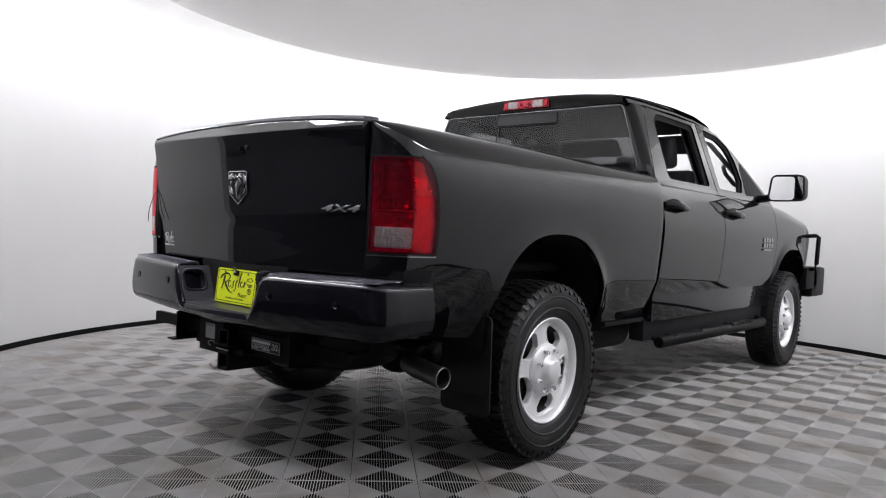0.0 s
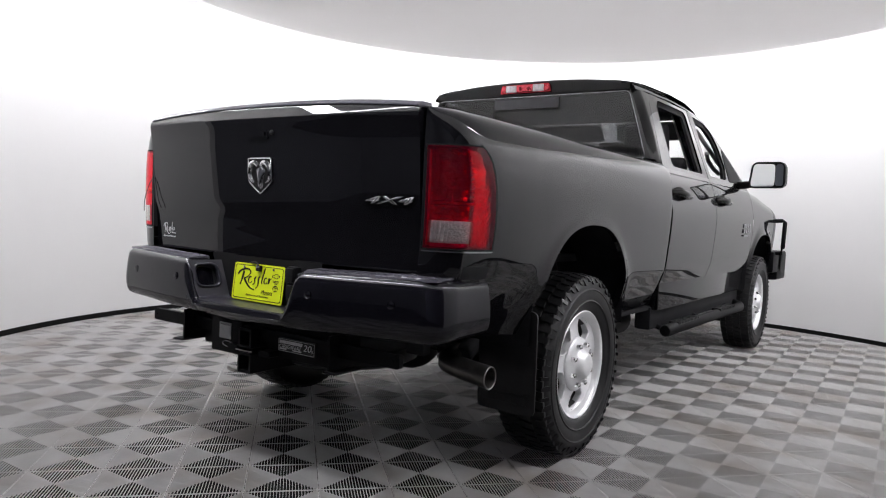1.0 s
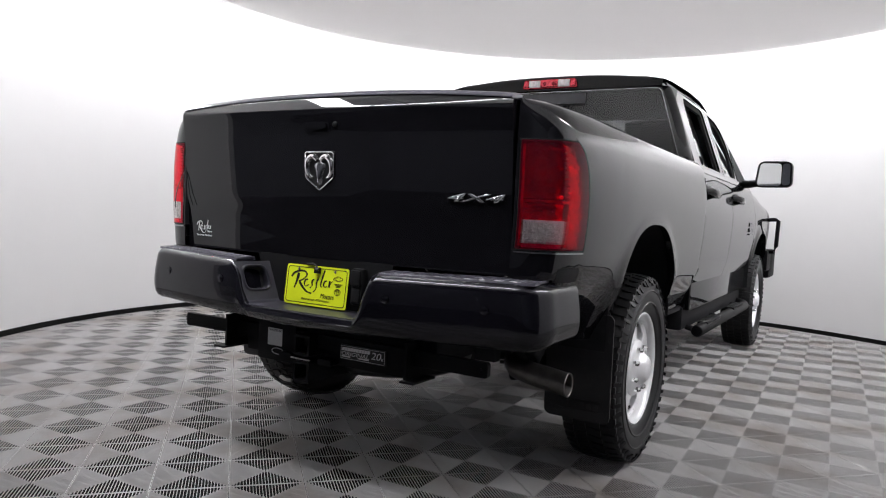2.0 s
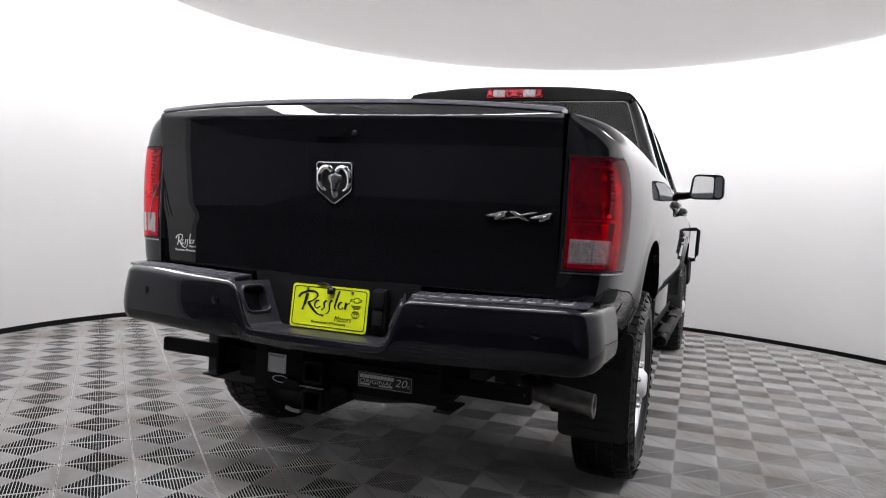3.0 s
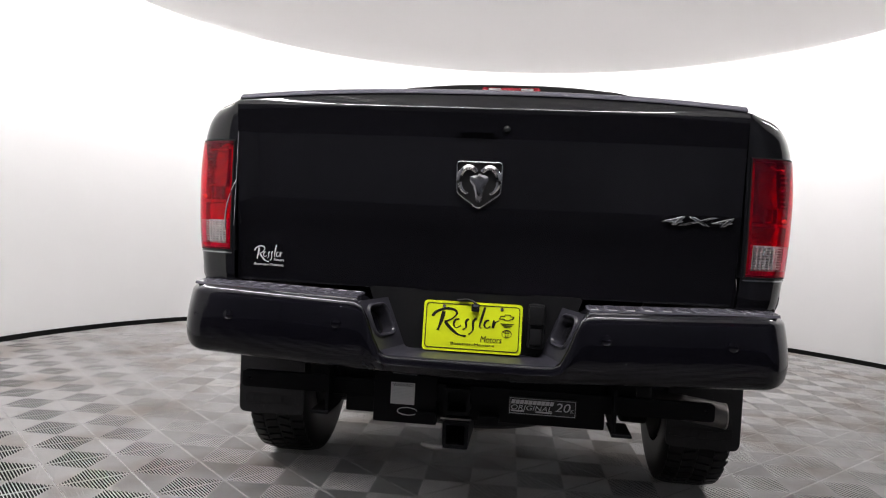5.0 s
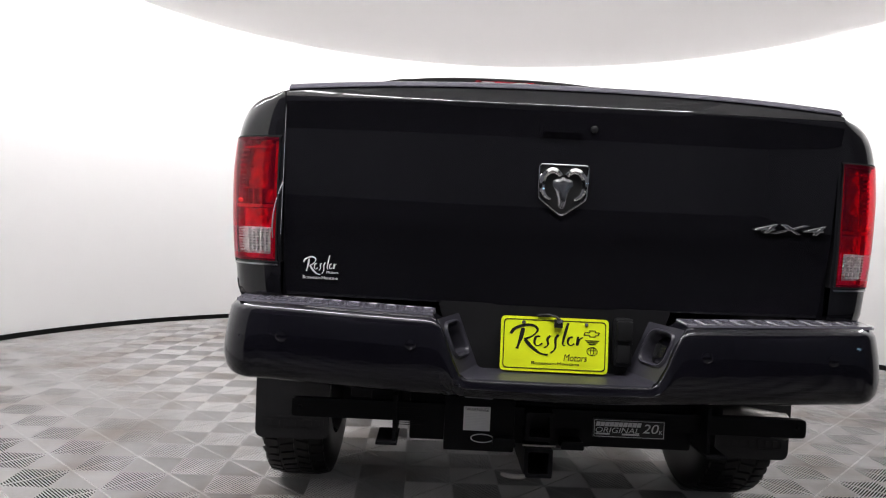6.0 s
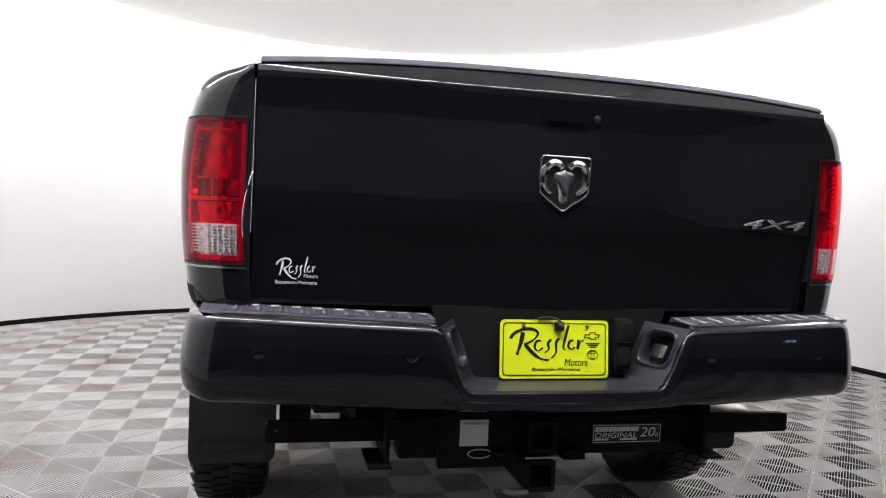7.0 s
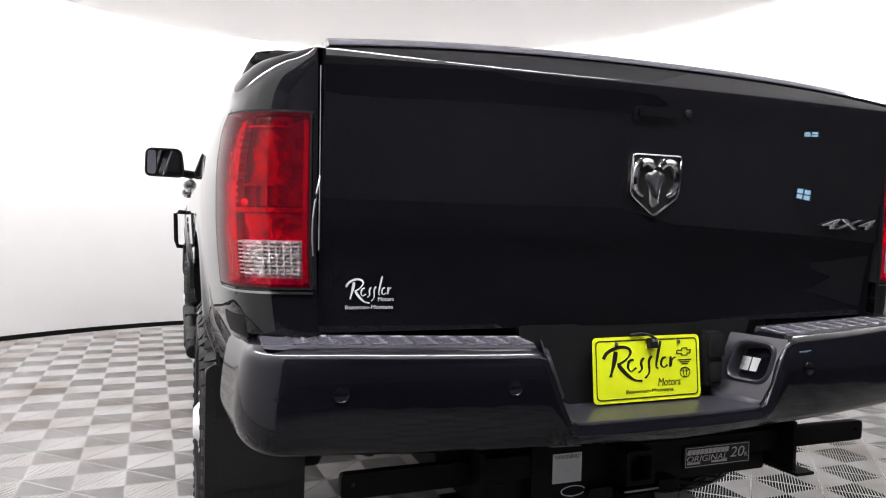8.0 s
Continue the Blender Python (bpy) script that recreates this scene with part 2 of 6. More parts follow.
def put(bm, other, m=Matrix()):
    """Adds another bmesh, moved by m, and frees it."""
    tab = {v: bm.verts.new(m @ v.co) for v in other.verts}
    for f in other.faces:
        try:
            bm.faces.new([tab[v] for v in f.verts])
        except ValueError:
            pass
    other.free()


def tube(bm, pts, r, n=12, ends=True):
    """Round bar along points; r is one radius or one for each point."""
    pts = [Vector(p) for p in pts]
    rs = r if isinstance(r, (list, tuple)) else [r] * len(pts)
    up = Vector((0, 0, 1))
    rings = []
    for i, p in enumerate(pts):
        d = (pts[min(i + 1, len(pts) - 1)] - pts[max(i - 1, 0)]).normalized()
        a = d.cross(up if abs(d.z) < 0.95 else Vector((1, 0, 0))).normalized()
        b = d.cross(a)
        rings.append([p + (a * math.cos(2 * math.pi * k / n) + b * math.sin(2 * math.pi * k / n)) * rs[i] for k in range(n)])
    vs = grid(bm, rings, close_v=True)
    if ends:
        cap(bm, vs[0])
        cap(bm, vs[-1])
    return bm


def lathe(bm, prof, n=48, axis="x"):
    """Turns a profile of (along, radius) about an axis."""
    rows = []
    for k in range(n):
        a = 2 * math.pi * k / n
        c, s = math.cos(a), math.sin(a)
        if axis == "x":
            rows.append([(u, r * c, r * s) for u, r in prof])
        else:
            rows.append([(r * c, r * s, u) for u, r in prof])
    grid(bm, rows, close_u=True)
    return bm


def rounded(pts, r, n=5):
    """A polygon with its corners rounded (2D)."""
    out = []
    k = len(pts)
    for i in range(k):
        p, a, b = Vector(pts[i]), Vector(pts[i - 1]), Vector(pts[(i + 1) % k])
        rr = min(r, (a - p).length * 0.45, (b - p).length * 0.45)
        s, e = p + (a - p).normalized() * rr, p + (b - p).normalized() * rr
        for j in range(n + 1):
            t = j / n
            out.append(s * (1 - t) ** 2 + p * 2 * t * (1 - t) + e * t * t)
    return out


def sheet(bm, loops, place, thick=None):
    """Fills an outline with holes (2D loops) and sets it in space by place(u, v); thick is a vector for the depth."""
    b2 = bmesh.new()
    for loop in loops:
        vs = [b2.verts.new((p[0], p[1], 0)) for p in loop]
        for i in range(len(vs)):
            b2.edges.new((vs[i], vs[(i + 1) % len(vs)]))
    bmesh.ops.triangle_fill(b2, use_beauty=True, use_dissolve=False, edges=b2.edges[:])
    for v in b2.verts:
        v.co = Vector(place(v.co.x, v.co.y))
    if thick is not None:
        ex = bmesh.ops.extrude_face_region(b2, geom=b2.faces[:])
        for g in ex["geom"]:
            if isinstance(g, bmesh.types.BMVert):
                g.co += Vector(thick)
    put(bm, b2)
    return bm


def lerp(tab, z):
    """Value of a table of (key, value) at z."""
    if z <= tab[0][0]:
        return tab[0][1]
    for (a, p), (b, q) in zip(tab, tab[1:]):
        if z <= b:
            return p + (q - p) * (z - a) / (b - a)
    return tab[-1][1]


def smoothed(tab, z, w=0.03):
    return sum(lerp(tab, z + d * w) for d in (-1, -0.5, 0, 0.5, 1)) / 5


def lettering(name, text, height, m, material, parent, depth=0.002, width=None, slant=0.0, label="", round_edge=0.0):
    """Raised letters in the built-in font, turned to a mesh and fitted to a width."""
    cu = bpy.data.curves.new(name, "FONT")
    cu.body, cu.size, cu.extrude, cu.align_x, cu.align_y, cu.shear = text, 1.0, (0.1 if round_edge else 0.0), "CENTER", "CENTER", slant
    if round_edge:
        cu.bevel_depth, cu.bevel_resolution, cu.offset = round_edge, 1, -round_edge * 0.6
    tmp = new(name, cu)
    me = bpy.data.meshes.new_from_object(tmp.evaluated_get(bpy.context.evaluated_depsgraph_get()))
    bpy.data.objects.remove(tmp)
    bm = bmesh.new()
    bm.from_mesh(me)
    xs, ys = [v.co.x for v in bm.verts], [v.co.y for v in bm.verts]
    cx, cy = (max(xs) + min(xs)) / 2, (max(ys) + min(ys)) / 2
    sy = height / (max(ys) - min(ys))
    sx = (width / (max(xs) - min(xs))) if width else sy
    zs = [v.co.z for v in bm.verts]
    lift = depth / max(1e-6, max(zs) - min(zs)) if round_edge else 0.0
    for v in bm.verts:
        v.co = Vector(((v.co.x - cx) * sx, (v.co.y - cy) * sy, (v.co.z - min(zs)) * lift))
    if not round_edge:
        ex = bmesh.ops.extrude_face_region(bm, geom=bm.faces[:])
        for g in ex["geom"]:
            if isinstance(g, bmesh.types.BMVert):
                g.co.z += depth
    bm.transform(m)
    return part(name, bm, material, parent, label, smooth=0)


# ---------------------------------------------------------------- the round booth


def arc_wall(bm, r0, r1, z0, z1, a0, a1, n=96):
    rows = []
    for i in range(n + 1):
        a = a0 + (a1 - a0) * i / n
        c, s = math.cos(a), math.sin(a)
        rows.append([ROOM + Vector((c * r, s * r, z)) for r, z in ((r0, z0), (r0, z1), (r1, z1), (r1, z0))])
    vs = grid(bm, rows, close_v=True)
    cap(bm, vs[0])
    cap(bm, vs[-1])
    return bm


bm = arc_wall(bmesh.new(), R_WALL, R_WALL + 0.10, 0.0, 4.2, A0, A1)
arc_wall(bm, R_WALL, R_WALL + 0.10, 2.15, 4.2, A1, A0 + 2 * math.pi, 32)
tagged(part("wall_round", bm, WALL), "white round wall of the photo booth, lit from above", "wall", kind="structure")
bm = arc_wall(bmesh.new(), R_WALL - 0.012, R_WALL - 0.001, 0.0, 0.043, A0, A1)
tagged(part("baseboard", bm, BASE), "black vinyl base strip along the round wall", "baseboard", kind="structure")
bm = bmesh.new()
lathe(bm, [(Z_DISC, 0.0), (Z_DISC, R_DISC - 0.01), (Z_DISC + 0.01, R_DISC), (Z_DISC + 0.04, R_DISC), (Z_DISC + 0.05, R_DISC - 0.01)], 128, "z")
bm.transform(Matrix.Translation(ROOM))
tagged(part("ceiling_disc", bm, DISC), "round white ceiling panel hung inside the booth", "ceiling", kind="structure")


# unseen upright rim, added to shield the panel's top from the LEDs
bm = lathe(bmesh.new(), [(Z_DISC + 0.04, R_DISC - 0.012), (3.16, R_DISC - 0.012), (3.16, R_DISC - 0.004), (Z_DISC + 0.04, R_DISC - 0.004)], 128, "z")
bm.transform(Matrix.Translation(ROOM))
tagged(part("ceiling_rim", bm, WALL), "unseen white rim added to keep LED light off the hung panel", "ceiling", kind="structure")
# unseen white roof, added to bounce light down onto the panel
bm = lathe(bmesh.new(), [(4.10, 0.0), (4.10, R_WALL + 0.05), (4.16, R_WALL + 0.05), (4.16, 0.0)], 96, "z")
bm.transform(Matrix.Translation(ROOM))
tagged(part("booth_roof", bm, WALL), "unseen white roof added to bounce light onto the hung panel", "ceiling", kind="structure")


def slab(name, lo, hi, material, label, category):
    return tagged(part(name, box(bmesh.new(), lo, hi), material, smooth=0), label, category, kind="structure")


slab("ceiling", (-6, -9, 4.2), (6, 7.4, 4.3), DARK_WALL, "grey workshop ceiling above the booth", "ceiling")
slab("wall_east", (6, -9, -0.05), (6.15, 7.4, 4.3), DARK_WALL, "grey workshop wall", "wall")
slab("wall_west", (-6.15, -9, -0.05), (-6, 7.4, 4.3), DARK_WALL, "grey workshop wall", "wall")
slab("wall_north", (-6.15, 7.4, -0.05), (6.15, 7.55, 4.3), DARK_WALL, "grey workshop wall behind the booth", "wall")
slab("wall_south", (-6.15, -9.15, -0.05), (6.15, -9, 4.3), DARK_WALL, "grey workshop wall", "wall")


def workshop_window():
    """Small four-pane window in the grey workshop wall, daylight behind."""
    w = empty("window_1", (5.99, -4.16, 0.80))
    w.scale = (1.0, 0.46, 0.28)
    tagged(w, "small four-pane window with blue daylight in the workshop wall", "window", kind="structure")
    for i in (-1, 1):
        for j in (-1, 1):
            bm = box(bmesh.new(), (-0.02, i * 0.16 - 0.14, j * 0.11 - 0.09), (-0.012, i * 0.16 + 0.14, j * 0.11 + 0.09))
            part("pane", bm, DAYLIGHT, w, smooth=0)
    bm = bmesh.new()
    sheet(bm, [[(-0.36, -0.26), (0.36, -0.26), (0.36, 0.26), (-0.36, 0.26)]] + [[(i * 0.16 - 0.14, j * 0.11 - 0.09), (i * 0.16 + 0.14, j * 0.11 - 0.09), (i * 0.16 + 0.14, j * 0.11 + 0.09), (i * 0.16 - 0.14, j * 0.11 + 0.09)] for i in (-1, 1) for j in (-1, 1)],
          lambda u, v: (-0.035, u, v), (0.03, 0, 0))
    part("window_frame", bm, PLASTIC, w, smooth=0)


workshop_window()


def fill_housing(x):
    """Grey batten added at an unseen fill lamp under the workshop ceiling."""
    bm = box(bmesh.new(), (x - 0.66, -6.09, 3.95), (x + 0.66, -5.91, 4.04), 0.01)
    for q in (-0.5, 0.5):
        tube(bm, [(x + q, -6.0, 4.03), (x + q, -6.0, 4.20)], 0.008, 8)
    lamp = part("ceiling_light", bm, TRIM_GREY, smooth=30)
    tagged(lamp, "grey batten added at an unseen workshop fill lamp", "lamp", "workshop lights")


for x in FILL_XS:
    fill_housing(x)

# ---------------------------------------------------------------- the truck
truck = empty("pickup_truck", (0, 0, 0))
truck.scale = (1.003, 1.005, 1.007)
tagged(truck, "black four-door pickup truck with a grille guard, parked in the booth", "pickup truck")

HUB_Y, HUB_F, HUB_Z = 1.067, 4.865, 0.417
# inset of the body side from its widest line, by height
INSET = [(0.54, 0.158), (0.60, 0.122), (0.70, 0.072), (0.790, 0.036), (0.797, 0.029), (0.85, 0.0235), (0.90, 0.0185), (1.0, 0.0095), (1.1, 0.003), (1.17, 0.001), (1.22, 0.002), (1.28, 0.008),
         (1.32, 0.014), (1.36, 0.027), (1.39, 0.045), (1.415, 0.074), (1.430, 0.114), (1.437, 0.172)]
WIDE = 0.998


def arch(y, hub, half=0.485, foot=0.58, top=1.052):
    """Height of the wheel opening's edge at y, or None outside it."""
    u = abs(y - hub) / half
    return None if u >= 1 else foot + (top - foot) * (1 - u ** 2.45) ** (1 / 2.1)


def flare(y, z, hub, half=0.485, foot=0.58, top=1.052):
    """Outward lip of the body along the wheel opening."""
    u, w = abs(y - hub) / half, max(0.0, (z - foot) / (top - foot))
    d = ((u ** 2.45 + w ** 2.1) ** 0.43 - 1) * 0.47
    return 0.006 * math.exp(-(max(0.0, d) / 0.03) ** 2) + 0.020 * max(0.0, min(1.0, (1.0 - z) / 0.3)) * math.exp(-(max(0.0, d) / 0.06) ** 2)


# plan of the bed's side, from the tailgate gap round the rear corner and forward
PLAN0 = [(0.792, 0.034), (0.850, 0.041), (0.923, 0.069), (0.960, 0.127), (0.977, 0.22), (0.988, 0.38), (0.9945, 0.55)]


def plan_side():
    ys = []
    for k in range(41):
        ys.append(HUB_Y - 0.484 * math.cos(math.pi * k / 40))
    ys += [1.56 + (2.14 - 1.56) * k / 12 for k in range(13)] + [2.155, 2.166, 2.176, 2.184, 2.191, 2.195]
    return PLAN + [(WIDE - 0.0035 * max(0.0, (0.80 - y) / 0.225) ** 2, y) for y in ys]


def eased(pts, times=3):
    """Rounds off a plan line while keeping its ends."""
    for _ in range(times):
        out = [pts[0]]
        for a, b in zip(pts, pts[1:]):
            out += [(a[0] * 0.75 + b[0] * 0.25, a[1] * 0.75 + b[1] * 0.25), (a[0] * 0.25 + b[0] * 0.75, a[1] * 0.25 + b[1] * 0.75)]
        pts = out + [pts[-1]]
    return pts


PLAN = [p for p in eased(PLAN0 + [(0.998, 0.80)]) if p[1] < 0.575]


LAMP_LOW, LAMP_HIGH = 0.951, 1.307          # heights of the tail lamp's opening
LAMP_Y = max(p[1] for p in PLAN if p[1] <= 0.262)


def side_point(x, y, z):
    """Point of the bed's side: from the plan line at its waist in towards the rail at its top."""
    g = smoothed(INSET, z, 0.008) / 0.172
    tx, ty = lerp([(0.03, 0.794), (0.06, 0.810), (0.12, 0.830), (0.30, 0.842)], y), 0.050 + max(0.0, y - 0.034) * 0.96
    f = lerp([(0.03, 0.12), (0.06, 0.8), (0.10, 1.0)], y)
    under = 0.08 * max(0.0, min(0.26, 1.06 - z)) ** 1.5 * max(0.0, min(1.0, (0.72 - y) / 0.42))      # the corner tucks under towards the bumper
    under += 0.24 * max(0.0, 0.87 - z) * max(0.0, min(1.0, (0.62 - y) / 0.20))
    return Vector((x - under + (tx - x) * g, y + (ty - y) * g * f if y < 0.45 else y, z))


def bed_side(s):
    bm = bmesh.new()
    path = plan_side()
    rows = []
    for i, (x, y) in enumerate(path):
        a, b = path[max(0, i - 1)], path[min(len(path) - 1, i + 1)]
        d = Vector((b[0] - a[0], b[1] - a[1])).normalized()
        nx, ny = d.y, -d.x
        low = lerp([(0.0, 0.855), (0.11, 0.855), (0.16, 0.66), (0.26, 0.61), (0.6, 0.60), (2.3, 0.59)], y)
        e = arch(y, HUB_Y)
        lo = max(low, e) if e is not None else low
        row = []
        zs = [lo + (1.437 - lo) * (1 - (1 - j / 34) ** 1.25) for j in range(35)]
        if y <= LAMP_Y:                                    # rows of points along the lamp opening's edges
            for edge in (LAMP_LOW, LAMP_HIGH):
                k = min(range(len(zs)), key=lambda q: abs(zs[q] - edge))
                zs[k] = edge
        for z in zs:
            p = side_point(x, y, z)
            if y > 0.45:
                p.x += flare(y, z, HUB_Y) - 0.026 * max(0.0, (y - 2.145) / 0.050) ** 2.6      # the front edge turns in towards the cab
            row.append((s * p.x, p.y, p.z))
        p = row[0]
        row.insert(0, (p[0] - s * 0.03 * nx, p[1] - 0.03 * ny, p[2] + 0.004))
        p = row[-1]
        row.append((s * 0.70, max(p[1], 0.05), 1.440))
        row.append((s * 0.70, max(p[1], 0.05), 1.0))
        rows.append(row)
    grid(bm, rows)
    gone = [f for f in bm.faces if abs(f.calc_center_median().x) > 0.800 and f.calc_center_median().y < LAMP_Y - 0.022 and LAMP_LOW < f.calc_center_median().z < LAMP_HIGH]
    bmesh.ops.delete(bm, geom=gone, context="FACES")      # opening for the lamp
    return part("bed_side", bm, PAINT, truck, "glossy black bed side with a flared wheel opening", smooth=50)


for s in (1, -1):
    bed_side(s)
bm = bmesh.new()
box(bm, (-0.72, 0.08, 0.86), (0.72, 2.16, 0.90), 0.004)
box(bm, (-0.74, 2.13, 0.62), (0.74, 2.17, 1.44), 0.006)
part("bed_floor", bm, UNDER, truck)


# tailgate
def gate_y(x, z):
    crown = 0.030 * (abs(x) / 0.79) ** 2.2
    lean = lerp([(0.84, 0.030), (0.95, 0.024), (1.02, 0.018), (1.08, 0.008), (1.25, -0.006), (1.33, -0.014), (1.385, -0.024), (1.41, -0.030)], z)
    return lean + crown


def gate_lip(x, n=14):
    """Upper edge of the gate at x: below the cap it turns from the face into a sloping lip, sharply in the middle, softly at the ends."""
    top = 1.474 - 0.030 * (abs(x) / 0.784) ** 2.4
    crease, soft = 1.417, 0.003 + 0.021 * max(0.0, (abs(x) - 0.30) / 0.484) ** 1.6
    z, end = crease - soft, top - 0.013
    y, dz = gate_y(x, z), (end - z) / n
    line = []
    for k in range(n):
        f = max(0.0, min(1.0, (z + dz / 2 - crease + soft) / (2 * soft)))
        y, z = y + dz * (-0.22 + 0.75 * f * f * (3 - 2 * f)), z + dz
        line.append((x, y, z))
    return crease - soft, line, top


def tailgate():
    bm = bmesh.new()
    rows = []
    for i in range(61):
        x = -0.784 + 1.568 * i / 60
        z0, lip, _ = gate_lip(x)
        zs = [0.858 + (z0 - 0.858) * j / 30 for j in range(31)]
        _, y, z = lip[-1]
        row = [(x, 0.10, 0.852)] + [(x, gate_y(x, q), q) for q in zs] + lip
        row += [(x, y + 0.003, z + 0.002), (x, y + 0.070, z + 0.002), (x, y + 0.080, 1.30), (x, 0.10, 0.86)]
        rows.append(row)
    vs = grid(bm, rows)
    cap(bm, vs[0])
    cap(bm, vs[-1])
    return part("tailgate", bm, PAINT, truck, "glossy black tailgate, closed", smooth=35)


gate = tailgate()
bm = bmesh.new()
rows = []
for i in range(49):
    x = -0.778 + 1.556 * i / 48
    _, lip, top = gate_lip(x)
    _, y, z = lip[-1]
    rows.append([(x, y + 0.012, z + 0.003), (x, y - 0.001, z + 0.004), (x, y - 0.001, z + 0.007), (x, y + 0.011, top + 0.004), (x, y + 0.022, top + 0.0095), (x, y + 0.078, top + 0.010), (x, y + 0.086, top - 0.02)])
vs = grid(bm, rows)
cap(bm, vs[0])
cap(bm, vs[-1])
part("gate_cap", bm, STEP, gate, "black plastic cap along the tailgate's top edge")

FACE = Matrix.Rotation(radians(90), 4, "X")       # lays a flat drawing upright, facing the rear


def on_gate(x, z, off=0.004):
    turn = math.atan((gate_y(x + 0.05, z) - gate_y(x - 0.05, z)) / 0.1)
    tip = math.atan((gate_y(x, z + 0.03) - gate_y(x, z - 0.03)) / 0.06)
    return Matrix.Translation((x, gate_y(x, z) - off, z)) @ Matrix.Rotation(turn, 4, "Z") @ Matrix.Rotation(-tip, 4, "X") @ FACE


bm = bmesh.new()
lathe(bm, [(0.0, 0.0), (0.006, 0.0), (0.006, 0.006), (0.004, 0.010), (0.0, 0.0105)], 20, "z")
bm.transform(Matrix.Translation((0.077, gate_y(0.077, 1.36), 1.36)) @ FACE)
part("camera_button", bm, PLASTIC, gate, "small round camera eye")


# shallow handle under the top lip
bm = bmesh.new()
sheet(bm, [rounded([(-0.066, -0.018), (0.066, -0.018), (0.060, 0.018), (-0.060, 0.018)], 0.010)], lambda u, v: (u, v, 0.0), (0, 0, 0.003))
sheet(bm, [rounded([(-0.054, -0.004), (0.054, -0.004), (0.050, 0.014), (-0.050, 0.014)], 0.006)], lambda u, v: (u, v, 0.003), (0, 0, 0.006))
bm.transform(on_gate(-0.012, 1.352, 0.001))
part("gate_handle", bm, PAINT, gate, "black handle in the tailgate", smooth=30)


def shield():
    """Chrome shield with two curled shapes round a narrow middle."""
    out = rounded([(-0.072, 0.073), (0.072, 0.073), (0.070, -0.025), (0.0, -0.076), (-0.070, -0.025)], 0.012)
    inn = [p * 0.90 for p in out]
    bm = bmesh.new()
    rim = [(p.x * 0.96, p.y * 0.96, 0.004) for p in out]
    tube(bm, rim + rim[:1], 0.0026, 8, ends=False)
    bm.transform(on_gate(0, 1.190, 0.002))
    em = part("emblem", bm, CHROME, gate, "chrome shield emblem")
    bm = bmesh.new()
    sheet(bm, [inn], lambda u, v: (u, v, 0.0), (0, 0, 0.002))
    bm.transform(on_gate(0, 1.190, 0.001))
    part("emblem_ground", bm, INK, em)
    for s in (-1, 1):
        pts, rs = [], []
        for k in range(23):
            a = radians(140 - 225 * k / 22)
            pts.append((s * (0.031 + 0.029 * math.cos(a)), 0.014 + 0.040 * math.sin(a), 0.004))
            rs.append(0.0105 * math.sin(math.pi * (0.10 + 0.62 * (1 - k / 22))) + 0.001)
        bm = tube(bmesh.new(), pts, rs, 8)
        bm.transform(on_gate(0, 1.190, 0.001))
        part("emblem_curl", bm, CHROME, em)
    bm = bmesh.new()
    rows = []
    for t, w, h in ((0.036, 0.006, 0.004), (0.026, 0.030, 0.007), (0.014, 0.031, 0.010), (-0.004, 0.019, 0.013), (-0.024, 0.014, 0.015), (-0.042, 0.013, 0.013), (-0.052, 0.008, 0.006)):
        rows.append([(-w, t, 0.001), (-w * 0.6, t, h * 0.75), (0, t, h), (w * 0.6, t, h * 0.75), (w, t, 0.001)])
    grid(bm, rows)
    bm.transform(on_gate(0, 1.190, 0.001))
    part("emblem_middle", bm, BADGE_GREY, em)
    return em


shield()
# 4X4 mark, wide chrome letters
lettering("badge_lettering", "4X4", 0.027, on_gate(0.657, 1.111, 0.001), CHROME, gate, depth=0.008, width=0.212, slant=0.3, label="chrome 4X4 lettering", round_edge=0.045)


def stroke(bm, pts, w, z=0.0, th=0.001, n=6):
    """Flat pen stroke along points, of changing width."""
    pts = [Vector(p) for p in pts]
    fine = []
    for i in range(len(pts) - 1):
        p0, p1, p2, p3 = pts[max(0, i - 1)], pts[i], pts[i + 1], pts[min(len(pts) - 1, i + 2)]
        for k in range(n):
            t = k / n
            fine.append(0.5 * ((2 * p1) + (p2 - p0) * t + (2 * p0 - 5 * p1 + 4 * p2 - p3) * t * t + (3 * p1 - p0 - 3 * p2 + p3) * t ** 3))
    fine.append(pts[-1])
    rows = []
    for i, p in enumerate(fine):
        d = (fine[min(i + 1, len(fine) - 1)] - fine[max(i - 1, 0)])
        d = d.normalized() if d.length else Vector((1, 0))
        ww = w * (0.45 + 0.55 * abs(math.sin(0.8 + i * math.pi / len(fine))))
        q = Vector((-d.y, d.x)) * ww / 2
        rows.append([(p.x - q.x, p.y - q.y, z), (p.x - q.x, p.y - q.y, z + th), (p.x + q.x, p.y + q.y, z + th), (p.x + q.x, p.y + q.y, z)])
    vs = grid(bm, rows, close_v=True)
    cap(bm, vs[0])
    cap(bm, vs[-1])


